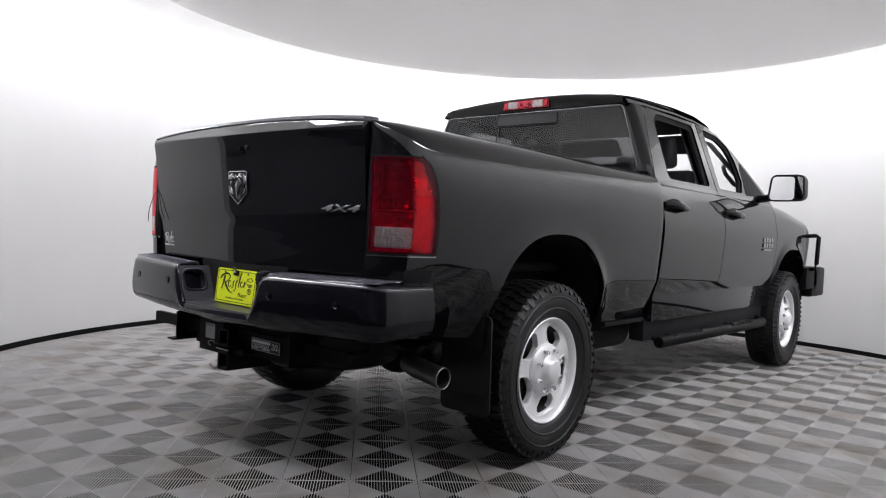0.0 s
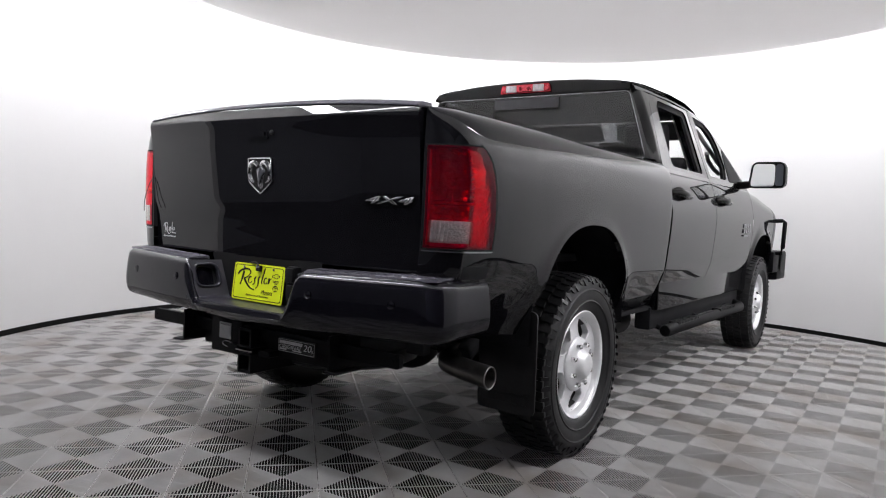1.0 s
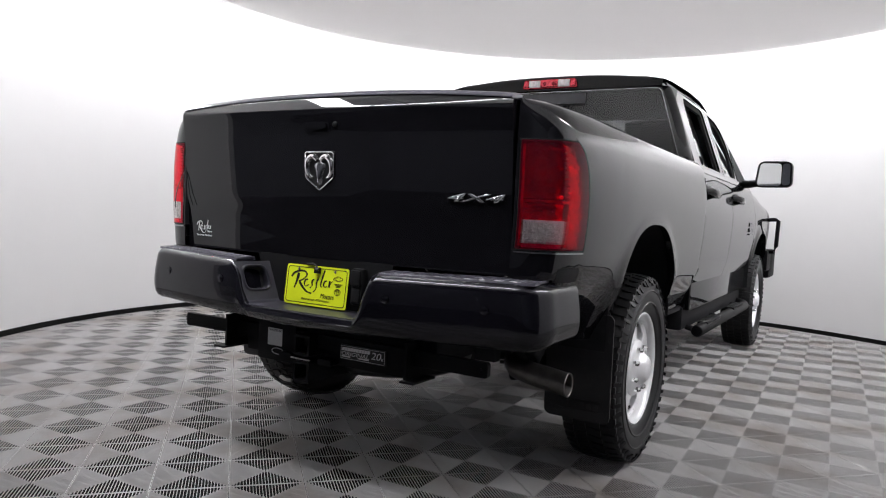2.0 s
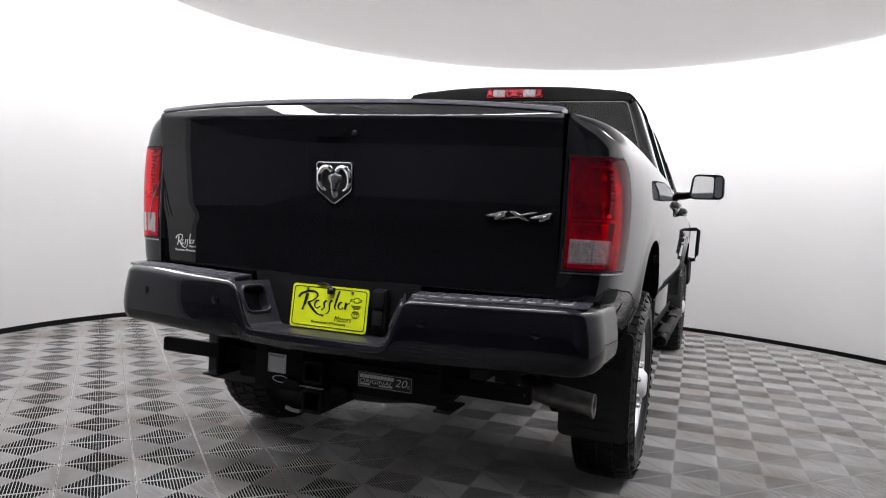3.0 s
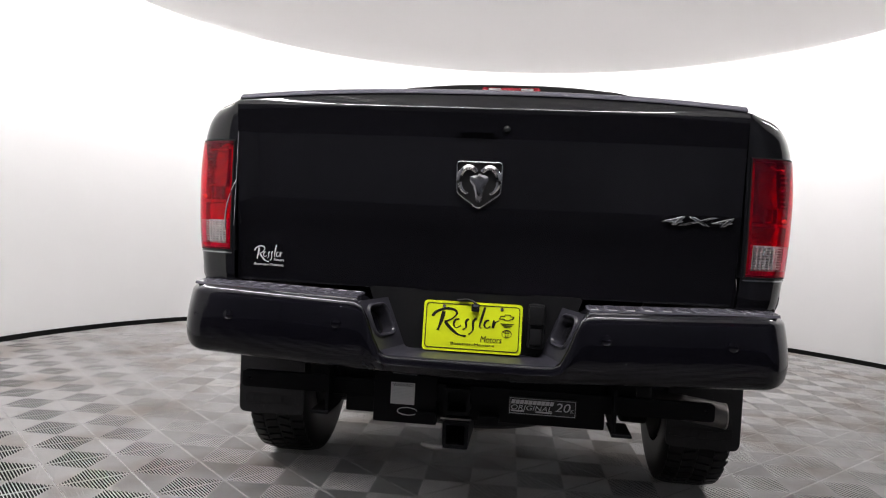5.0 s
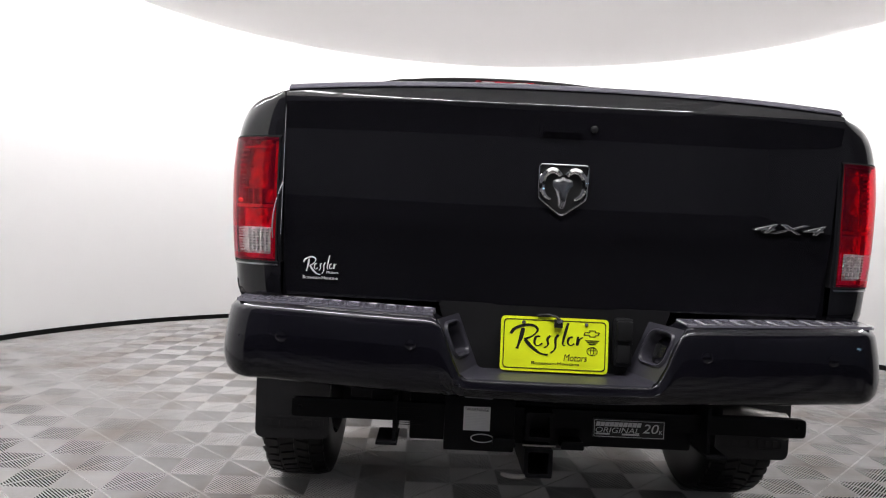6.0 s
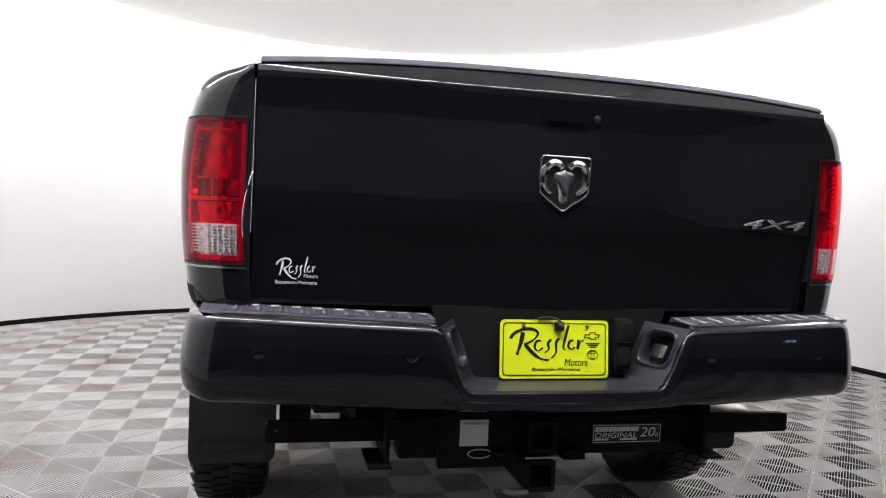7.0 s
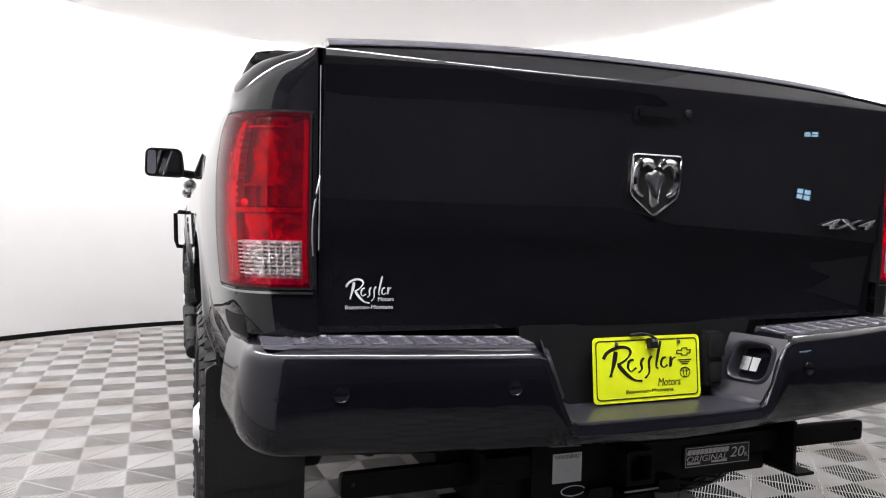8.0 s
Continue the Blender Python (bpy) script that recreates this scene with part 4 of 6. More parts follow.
def lower_panel(bm, s, y0, y1, zlow, ztop, hub=None, ny=24, nz=22, taper=None):
    rows = []
    for i in range(ny + 1):
        y = y0 + (y1 - y0) * i / ny
        lo = zlow(y)
        if hub is not None:
            e = arch(y, hub)
            lo = max(lo, e) if e is not None else lo
        hi = ztop(y)
        row = []
        for j in range(nz + 1):
            z = lo + (hi - lo) * j / nz
            x = cab_x(z) + (flare(y, z, hub) if hub is not None else 0)
            if taper:
                x -= taper(y, z)
            row.append((s * x, y, z))
        p = row[0]
        row.insert(0, (p[0] - s * 0.04, p[1], p[2] + 0.004))
        p = row[-1]
        row.append((p[0] - s * 0.03, p[1], p[2] + 0.004))
        row.append((p[0] - s * 0.06, p[1], p[2] - 0.05))
        rows.append(row)
    vs = grid(bm, rows)
    for r in (vs[0], vs[-1]):
        cap(bm, r)


def door(s, front):
    y0, y1 = (3.222, 4.405) if front else (2.222, 3.214)
    bm = bmesh.new()
    lower_panel(bm, s, y0, y1, lambda y: 0.60, lambda y: BELT)
    if front:
        out = [(3.225, BELT), (4.40, BELT), (4.36, 1.452), (4.05, 1.615), (3.80, 1.758), (3.60, 1.856), (3.40, 1.880), (3.225, 1.884)]
        win = rounded([(3.305, 1.428), (3.77, 1.428), (3.84, 1.52), (3.81, 1.68), (3.73, 1.780), (3.58, 1.840), (3.305, 1.856)], 0.03)
    else:
        out = [(2.225, BELT), (3.212, BELT), (3.212, 1.884), (2.42, 1.874), (2.34, 1.82)]
        win = rounded([(2.44, 1.428), (3.120, 1.428), (3.115, 1.856), (2.53, 1.850), (2.45, 1.79)], 0.035)
    sheet(bm, [out, win], lambda u, v: (s * cab_x(v), u, v), (-s * 0.035, 0, 0))
    d = part("door", bm, PAINT, truck, "glossy black front door, window rolled down" if front else "glossy black rear door, window rolled down", smooth=35)
    ring = bmesh.new()
    low = Vector((min(p[0] for p in win) + 0.08, min(p[1] for p in win) + 0.04))
    inn = [low + (Vector(p) - low) * 0.90 for p in win]
    sheet(ring, [win, inn], lambda u, v: (s * (cab_x(v) - 0.012), u, v), (-s * 0.02, 0, 0))
    part("window_seal", ring, UNDER, d, "black rubber window seal", smooth=0)
    if front:
        sail = bmesh.new()
        sheet(sail, [rounded([(3.855, 1.418), (4.33, 1.430), (4.10, 1.565), (3.90, 1.675), (3.865, 1.60)], 0.012)], lambda u, v: (s * (cab_x(v) + 0.003), u, v), (-s * 0.01, 0, 0))
        part("mirror_sail", sail, UNDER, d, "black corner piece behind the mirror", smooth=0)
    # handle with its cup
    hy = y0 + (0.02 if not front else 0.03)
    h = bmesh.new()
    pts = [(s * 0.958, hy + 0.015, 1.262), (s * 0.992, hy + 0.05, 1.263), (s * 1.006, hy + 0.14, 1.258), (s * 1.000, hy + 0.24, 1.248), (s * 0.965, hy + 0.275, 1.243)]
    tube(h, pts, [0.016, 0.022, 0.022, 0.022, 0.014], 10)
    part("handle", h, PAINT, d, "black pull handle")
    cu = bmesh.new()
    b2 = lathe(bmesh.new(), [(0.0, 0.0), (0.0, 0.045), (0.003, 0.05), (-0.01, 0.052)], 20, "x")
    for v in b2.verts:
        v.co = Vector((v.co.x * s, v.co.y * 2.2, v.co.z * 0.85))
    put(cu, b2, Matrix.Translation((s * (cab_x(1.255) + 0.001), hy + 0.145, 1.255)))
    part("handle_cup", cu, PLASTIC, d)
    if front:
        # maker's badge as plain bars
        for k, z in enumerate((1.088, 1.045, 1.010)):
            for q in range(4 if k < 2 else 1):
                b = bmesh.new()
                w = 0.045 if k < 2 else 0.20
                ya = 4.06 + q * 0.062
                box(b, (s * 0.9835 - 0.002, ya, z - (0.016 if k < 2 else 0.006)), (s * 0.9835 + 0.006 * s, ya + w, z + (0.016 if k < 2 else 0.006)), 0.001) if s > 0 else box(b, (s * 0.9895, ya, z - 0.016), (s * 0.9815, ya + w, z + 0.016), 0.001)
                part("badge_bar", b, BADGE_GREY, d)
    return d


for s in (1, -1):
    for f in (False, True):
        door(s, f)

# body shell behind the doors: sills, pillars, rear wall, roof
for s in (1, -1):
    bm = bmesh.new()
    lower_panel(bm, s, 2.216, 4.42, lambda y: 0.548, lambda y: 0.592, ny=4, nz=3)
    box(bm, (s * 0.90 - 0.03, 2.22, 0.56), (s * 0.90 + 0.03, 4.40, 1.38), 0.01)
    # pillars inside the door frames
    for ya, yb in ((3.13, 3.30),):
        sheet(bm, [[(ya, 1.36), (yb, 1.36), (yb, 1.87), (ya, 1.87)]], lambda u, v, s=s: (s * (cab_x(v) - 0.045), u, v), (-s * 0.04, 0, 0))
    # roof rail skin from door tops to the roof, down the windscreen pillar
    rows = []
    for k in range(41):
        y = 2.172 + (4.43 - 2.172) * k / 40
        zr = roof_z(y)
        zl = zr - 0.040
        row = []
        for dz, dx in ((0.0, 0.0), (0.018, -0.010), (0.036, -0.030), (0.050, -0.065), (0.056, -0.095)):
            row.append((s * (cab_x(zl + 0.02) + dx - 0.001), y, zl + dz + 0.014))
        row.insert(0, (s * (cab_x(zl) - 0.05), y, zl + 0.004))
        rows.append(row)
    grid(bm, rows)
    part("cab_side", bm, PAINT, truck, "black sill, pillar and roof rail of the cab", smooth=45)


def rear_wall():
    """Back of the cab with its corner pillars and the opening for the rear window."""
    bm = bmesh.new()
    zs = [0.60 + 0.05 * k for k in range(26)] + [1.868]
    right = [(cab_x(z) - 0.042, z) for z in zs]
    top = [(0.685, 1.912), (0.60, 1.926), (0.40, 1.935), (0.2, 1.942), (0, 1.944)]
    out = right + top + [(-x, z) for x, z in top[-2::-1]] + [(-x, z) for x, z in right[::-1]]
    win = rounded([(-0.822, 1.448), (0.822, 1.448), (0.694, 1.858), (-0.694, 1.858)], 0.035)

    def back(u, v):
        y = lerp([(0.6, 2.205), (1.40, 2.200), (1.44, 2.150), (1.86, 2.172), (1.95, 2.178)], v) + 0.03 * (abs(u) / 0.9) ** 4
        return (u, y, v)
    sheet(bm, [out, win], back, (0, 0.04, 0))
    # rounded corner strip to the doors
    for s in (1, -1):
        rows = []
        for z in zs:
            a = back(cab_x(z) - 0.042, z)
            x1, deep = cab_x(z), (0.070 if z > 1.42 else 0.014)
            turn = [radians(32 + 58 * q / 8) for q in range(9)]
            row = [(s * (x1 - 0.042 + 0.042 * (math.sin(t) - 0.53) / 0.47), a[1] + deep * (0.848 - math.cos(t)) / 0.848, z) for t in turn]
            end = max(2.219, a[1] + deep + 0.004) if z < 1.42 else max(a[1] + deep + 0.004, lerp([(1.42, 2.219), (1.80, 2.325), (1.87, 2.40)], z))
            rows.append(row + [(s * x1, end, z), (s * (x1 - 0.04), end + 0.007, z)])
        grid(bm, rows)
    return part("cab_back", bm, PAINT, truck, "black cab back wall with rounded corners", smooth=35), back, win


cab_back, back_at, rear_win = rear_wall()
bm = bmesh.new()
sheet(bm, [[p * 1.0 + Vector((0, 0)) for p in rear_win], [Vector((p.x * 0.988, 1.653 + (p.y - 1.653) * 0.968)) for p in rear_win]], lambda u, v: (u, back_at(u, v)[1] - 0.003, v), (0, 0.012, 0))
part("window_seal", bm, PLASTIC, cab_back, smooth=0)
bm = bmesh.new()
sheet(bm, [[Vector((p.x * 0.99, 1.653 + (p.y - 1.653) * 0.98)) for p in rear_win]], lambda u, v: (u, back_at(u, v)[1] + 0.002, v), (0, 0.004, 0))
rw = part("rear_window", bm, GLASS_DARK, cab_back, "tinted rear window with a sliding middle pane", smooth=0)
rw.visible_shadow = False
bm = bmesh.new()
sheet(bm, [[(-0.240, 1.46), (-0.230, 1.46), (-0.230, 1.775), (-0.240, 1.775)]], lambda u, v: (u, back_at(u, v)[1] - 0.004, v), (0, 0.006, 0))
sheet(bm, [[(-0.240, 1.768), (0.240, 1.768), (0.240, 1.777), (-0.240, 1.777)]], lambda u, v: (u, back_at(u, v)[1] - 0.0045, v), (0, 0.006, 0))
part("slider_frame", bm, PLASTIC, rw, "black frame of the sliding pane", smooth=0)
bm = bmesh.new()
sheet(bm, [[(-0.235, 1.779), (0.235, 1.779), (0.235, 1.843), (-0.235, 1.843)]], lambda u, v: (u, back_at(u, v)[1] - 0.0015, v), (0, 0.003, 0))
part("slider_header", bm, CHEEK, rw, "grey panel above the sliding pane", smooth=0)
# bright metal line stands for the shine along the glass edge
bm = bmesh.new()
edge = [(p.x * 0.997, back_at(p.x, p.y)[1] - 0.003, 1.653 + (p.y - 1.653) * 0.99) for p in rear_win]
tube(bm, edge + edge[:1], 0.0022, 5, ends=False)
part("window_bead", bm, BADGE_GREY, rw, "thin bright line drawn for the rear glass's shining edge")

# roof, turned down at its rear edge into the panel above the rear window
bm = bmesh.new()


def roof_at(x, y):
    return roof_z(y) + 0.022 + 0.046 * (1 - (abs(x) / 0.70) ** 2.6)


rows = []
xs = [-0.70 + 1.40 * q / 24 for q in range(25)]
rows.append([(x, 2.180, 1.860) for x in xs])
rows.append([(x, 2.158, 1.864) for x in xs])
rows.append([(x, 2.166, roof_at(x, 2.16) - 0.030 * (1 - (abs(x) / 0.70) ** 6) - 0.004) for x in xs])
rows.append([(x, 2.170, roof_at(x, 2.16) - 0.012) for x in xs])
rows.append([(x, 2.178, roof_at(x, 2.16) - 0.004) for x in xs])
for k in range(31):
    y = 2.195 + (3.60 - 2.195) * k / 30
    rows.append([(x, y, roof_at(x, y)) for x in xs])
grid(bm, rows)
part("roof", bm, PAINT, truck, "black cab roof")

# high brake lamp
bl = bmesh.new()
sheet(bl, [rounded([(-0.186, 1.877), (0.186, 1.877), (0.172, 1.931), (-0.172, 1.931)], 0.010)], lambda u, v: (u, 2.144 + 0.20 * u * u, v), (0, 0.056, 0))
hb = part("high_brake_lamp", bl, RED_DARK, truck, "red high brake lamp with two clear cargo lights")
for x in (-0.098, 0.098):
    b = box(bmesh.new(), (x - 0.038, 2.139, 1.882), (x + 0.038, 2.152, 1.926), 0.004)
    light = part("cargo_light", b, REFLECTOR, hb, "clear cargo light window")
    for k in range(4):
        part("flute", box(bmesh.new(), (x - 0.031 + 0.017 * k, 2.1365, 1.886), (x - 0.025 + 0.017 * k, 2.142, 1.922), 0.001), REFLECTOR, light)
part("brake_chamber", box(bmesh.new(), (-0.058, 2.139, 1.882), (0.058, 2.152, 1.926), 0.003), RED_MID, hb, "mottled red chamber of the brake lamp")
for x in (-0.030, 0.030):
    b = lathe(bmesh.new(), [(0.0, 0.0), (0.003, 0.006), (0.0, 0.012)], 14, "z")
    b.transform(Matrix.Translation((x, 2.1375, 1.902)) @ FACE)
    part("bulb_dish", b, RED_BODY, hb)
for x0, x1 in ((-0.172, -0.140), (0.140, 0.172)):
    part("end_reflector", box(bmesh.new(), (x0, 2.144, 1.884), (x1, 2.156, 1.922), 0.004), RED_MID, hb)

# windscreen
bm = bmesh.new()
rows = []
for k in range(13):
    t = k / 12
    y, z, w = 3.56 + 0.90 * t, 1.915 - 0.50 * t - 0.03 * math.sin(math.pi * t) * -1, 0.66 + 0.17 * t
    rows.append([(w * (2 * q / 12 - 1), y + 0.10 * (1 - (2 * q / 12 - 1) ** 2), z) for q in range(13)])
grid(bm, rows)
ws = part("windscreen", bm, GLASS_CLEAR, truck, "clear windscreen")
ws.visible_shadow = False

# front wings, bonnet, nose


def fender_top(y):
    return lerp([(4.41, 1.375), (4.8, 1.345), (5.3, 1.285), (5.62, 1.20), (5.75, 1.12)], y)


for s in (1, -1):
    bm = bmesh.new()
    ys = sorted(set([4.413] + [HUB_F - 0.4515 * math.cos(math.pi * k / 34) for k in range(35)] + [5.35, 5.42, 5.5, 5.58, 5.66, 5.72]))
    rows = []
    for y in ys:
        u = abs(y - HUB_F) / 0.4525
        lo = 0.62 if u >= 1 else 0.58 + 0.44 * (1 - u ** 2.7) ** (1 / 2.2)
        hi = fender_top(y)
        row = []
        for j in range(23):
            z = lo + (hi - lo) * j / 22
            d = z - lo if u < 1 else (u - 1) * 0.45
            x = cab_x(min(z, 1.30)) - max(0, (z - hi + 0.09)) ** 2 * 5 + 0.018 * math.exp(-(d / 0.05) ** 2) - 0.10 * max(0, (y - 5.25) / 0.5) ** 2
            row.append((s * x, y, z))
        p = row[0]
        row.insert(0, (p[0] - s * 0.04, p[1], p[2] + 0.004))
        p = row[-1]
        row.append((s * 0.60, y, p[2] + 0.03))
        rows.append(row)
    grid(bm, rows)
    part("front_fender", bm, PAINT, truck, "glossy black front fender with a wheel opening", smooth=50)
bm = bmesh.new()
rows = []
for k in range(15):
    y = 4.42 + 1.30 * k / 14
    rows.append([(-0.66 + 1.32 * q / 14, y, fender_top(y) + 0.030 + 0.035 * (1 - (2 * q / 14 - 1) ** 4)) for q in range(15)])
rows.append([(p[0], 5.76, 0.75) for p in rows[-1]])
grid(bm, rows)
part("bonnet", bm, PAINT, truck, "black bonnet")


def front_guard():
    bm = bmesh.new()
    box(bm, (-1.0, 5.55, 0.58), (1.0, 5.98, 0.86), 0.03)
    for s in (1, -1):
        box(bm, (s * 0.93 - 0.07, 5.32, 0.66), (s * 0.93 + 0.07, 5.70, 0.86), 0.02)
    fb = part("front_bumper", bm, STEEL, truck, "heavy black steel front bumper")
    for s in (1, -1):
        loop = [(s * 0.80, 5.80, 0.85), (s * 0.84, 5.52, 1.12), (s * 0.88, 5.43, 1.145), (s * 1.04, 5.38, 1.155), (s * 1.066, 5.38, 1.14), (s * 1.060, 5.38, 0.90), (s * 1.045, 5.39, 0.85), (s * 0.88, 5.44, 0.83)]
        part("guard_loop", tube(bmesh.new(), loop, 0.019, 10), STEEL, fb, "black tube loop of the grille guard")
    top = [(-0.80, 5.80, 0.85), (-0.72, 5.86, 1.20), (0.72, 5.86, 1.20), (0.80, 5.80, 0.85)]
    part("guard_hoop", tube(bmesh.new(), top, 0.025, 10), STEEL, fb)


front_guard()


# mirrors
def mirror(s):
    head = bmesh.new()
    rows = []
    for k, (dy, sc) in enumerate(((0.0, 0.93), (-0.004, 0.97), (0.0, 1.0), (0.04, 1.0), (0.09, 0.92), (0.125, 0.72), (0.14, 0.4))):
        out = rounded([(-0.135, -0.100), (0.135, -0.095), (0.130, 0.105), (-0.110, 0.105)], 0.05)
        rows.append([(s * (1.135 + p.x * sc + 0.012 * dy / 0.1), 4.02 + dy, 1.485 + p.y * sc) for p in out])
    vs = grid(head, rows, close_v=True)
    cap(head, vs[-1])
    h = part("wing_mirror", head, PLASTIC, truck, "large black towing mirror on an arm")
    g = bmesh.new()
    out = rounded([(-0.118, -0.088), (0.055, -0.086), (0.055, 0.090), (-0.098, 0.090)], 0.03)
    sheet(g, [out], lambda u, v: (s * (1.135 + u), 4.019, 1.485 + v), (0, 0.003, 0))
    g.transform(Matrix.Translation((s * 1.12, 4.034, 1.485)) @ Matrix.Rotation(radians(10 if s > 0 else 14), 4, "Z") @ Matrix.Rotation(radians(-2.5), 4, "X") @ Matrix.Translation((-s * 1.12, -4.019, -1.485)))
    part("mirror_glass", g, MIRROR, h, "mirror glass", smooth=0)
    g = bmesh.new()
    out = rounded([(0.063, -0.080), (0.120, -0.078), (0.116, 0.088), (0.063, 0.088)], 0.022)
    sheet(g, [out], lambda u, v: (s * (1.135 + u), 4.017, 1.485 + v), (0, 0.003, 0))
    part("mirror_glass", g, MIRROR, h, smooth=0)
    g = bmesh.new()
    sheet(g, [rounded([(-0.127, -0.094), (0.128, -0.090), (0.124, 0.098), (-0.104, 0.098)], 0.04)], lambda u, v: (s * (1.135 + u), 4.066, 1.485 + v), (0, 0.004, 0))
    part("mirror_back", g, INK, h, smooth=0)
    a = bmesh.new()
    tube(a, [(s * 0.86, 4.16, 1.415), (s * 0.95, 4.12, 1.412), (s * 1.04, 4.09, 1.425)], [0.034, 0.032, 0.026], 10)
    tube(a, [(s * 0.88, 4.18, 1.40), (s * 0.90, 4.30, 1.42)], [0.04, 0.03], 10)
    part("arm", a, PLASTIC, h)


for s in (1, -1):
    mirror(s)
# turn of the side step: tubular boards with tread pads
for s in (1, -1):
    b = tube(bmesh.new(), [(s * 0.975, 2.23, 0.446), (s * 0.975, 2.235, 0.446), (s * 0.975, 2.245, 0.446), (s * 0.975, 4.14, 0.434), (s * 0.955, 4.22, 0.436), (s * 0.90, 4.27, 0.45)], [0.004, 0.030, 0.036, 0.036, 0.036, 0.032], 16)
    sb = part("side_step", b, STEEL, truck, "black tubular side step with tread pads")
    for ya in (2.42, 3.42):
        b = bmesh.new()
        for k in range(14):
            box(b, (s * 0.972 - 0.032, ya + k * 0.032, 0.462), (s * 0.972 + 0.032, ya + k * 0.032 + 0.02, 0.482), 0.003)
        part("tread_pad", b, PLASTIC, sb)
    for ya in (2.34, 3.1, 3.95):
        part("bracket", tube(bmesh.new(), [(s * 0.950, ya, 0.438), (s * 0.90, ya, 0.450), (s * 0.83, ya, 0.475)], 0.018, 8), UNDER, sb)
    # sill box behind the step, added to block light from under the sill
    part("rocker", box(bmesh.new(), (s * 0.845 - 0.05, 2.2, 0.440), (s * 0.845 + 0.05, 4.40, 0.58), 0.02), UNDER, truck)


# ---------------------------------------------------------------- cabin
def seat(x, y, wide, heads, drop=0.0):
    b = bmesh.new()
    box(b, (x - wide / 2, y - 0.05, 0.92), (x + wide / 2, y + 0.48, 1.06), 0.05, seg=3)
    m = Matrix.Translation((x, y, 1.0)) @ Matrix.Rotation(radians(14), 4, "X")
    box(b, (-wide / 2, -0.08, 0.0), (wide / 2, 0.06, 0.56 + drop), 0.05, m, 3)
    st = part("seat", b, SEAT, truck, "dark grey cloth seat")
    for hx in heads:
        b = bmesh.new()
        box(b, (hx - 0.155, -0.08, 0.58 + drop * 1.3), (hx + 0.155, 0.035, 0.80 + drop * 1.3), 0.045, m, 3)
        for q in (-0.05, 0.05):
            tube(b, [m @ Vector((hx + q, -0.02, 0.50 + drop)), m @ Vector((hx + q, -0.02, 0.64 + drop * 1.3))], 0.007, 6)
        part("headrest", b, SEAT, st)


seat(0.50, 3.26, 0.54, [0])
seat(-0.50, 3.26, 0.54, [0])
seat(0.0, 2.66, 1.40, [-0.48, 0.48], -0.19)
bm = bmesh.new()
box(bm, (-0.80, 4.05, 1.10), (0.80, 4.45, 1.38), 0.06, seg=3)
box(bm, (-0.85, 2.25, 0.60), (0.85, 4.45, 0.70), 0.01)
part("dashboard", bm, PLASTIC, truck)
bm = bmesh.new()
ring = [(-0.42 + 0.19 * math.cos(2 * math.pi * k / 28), 3.93 - 0.07 * math.sin(2 * math.pi * k / 28), 1.28 + 0.175 * math.sin(2 * math.pi * k / 28)) for k in range(29)]
tube(bm, ring, 0.016, 8, ends=False)
tube(bm, [(-0.60, 3.93, 1.28), (-0.42, 3.95, 1.27), (-0.24, 3.93, 1.28)], 0.025, 8)
part("steering_wheel", bm, PLASTIC, truck)
# light trim on the inner sides of the pillars and under the roof
for s in (1, -1):
    for out, dx, th in (([(3.14, 1.38), (3.29, 1.38), (3.28, 1.84), (3.15, 1.84)], 0.095, 0.012), ([(2.24, 1.40), (2.45, 1.40), (2.42, 1.84), (2.28, 1.84)], 0.075, 0.012), ([(4.28, 1.42), (4.40, 1.42), (3.62, 1.80), (3.52, 1.80)], 0.065, 0.02)):
        bm = bmesh.new()
        sheet(bm, [out], lambda u, v, s=s, dx=dx: (s * (cab_x(v) - dx), u, v), (-s * th, 0, 0))
        part("pillar_trim", bm, SEAT if out[0][0] < 3 else TRIM_GREY, truck, smooth=30)
    bm = tube(bmesh.new(), [(s * 0.755, 4.10, 1.50), (s * 0.735, 4.02, 1.53), (s * 0.715, 3.90, 1.59), (s * 0.725, 3.82, 1.64)], 0.017, 8)
    part("grab_handle", bm, TRIM_GREY, truck)
bm = bmesh.new()
box(bm, (-0.66, 2.20, 1.862), (0.66, 3.52, 1.874), 0.003)
part("headliner", bm, SEAT, truck)
for s in (1, -1):                                          # unseen visors, added to block the bright band under the windscreen's head
    bm = bmesh.new()
    sheet(bm, [rounded([(0.05, 0.0), (0.62, 0.0), (0.60, 0.15), (0.07, 0.15)], 0.03)], lambda u, v, s=s: (s * u, 3.66 - 0.55 * v, 1.742 + 0.80 * v), (0, -0.010, -0.016))
    part("sun_visor", bm, SEAT, truck, "dark grey visor added to block the windscreen's bright head", smooth=30)
# unseen inner mirror, added with the visors
part("inner_mirror", box(bmesh.new(), (-0.115, 3.66, 1.655), (0.115, 3.70, 1.725), 0.018, seg=2), PLASTIC, truck)


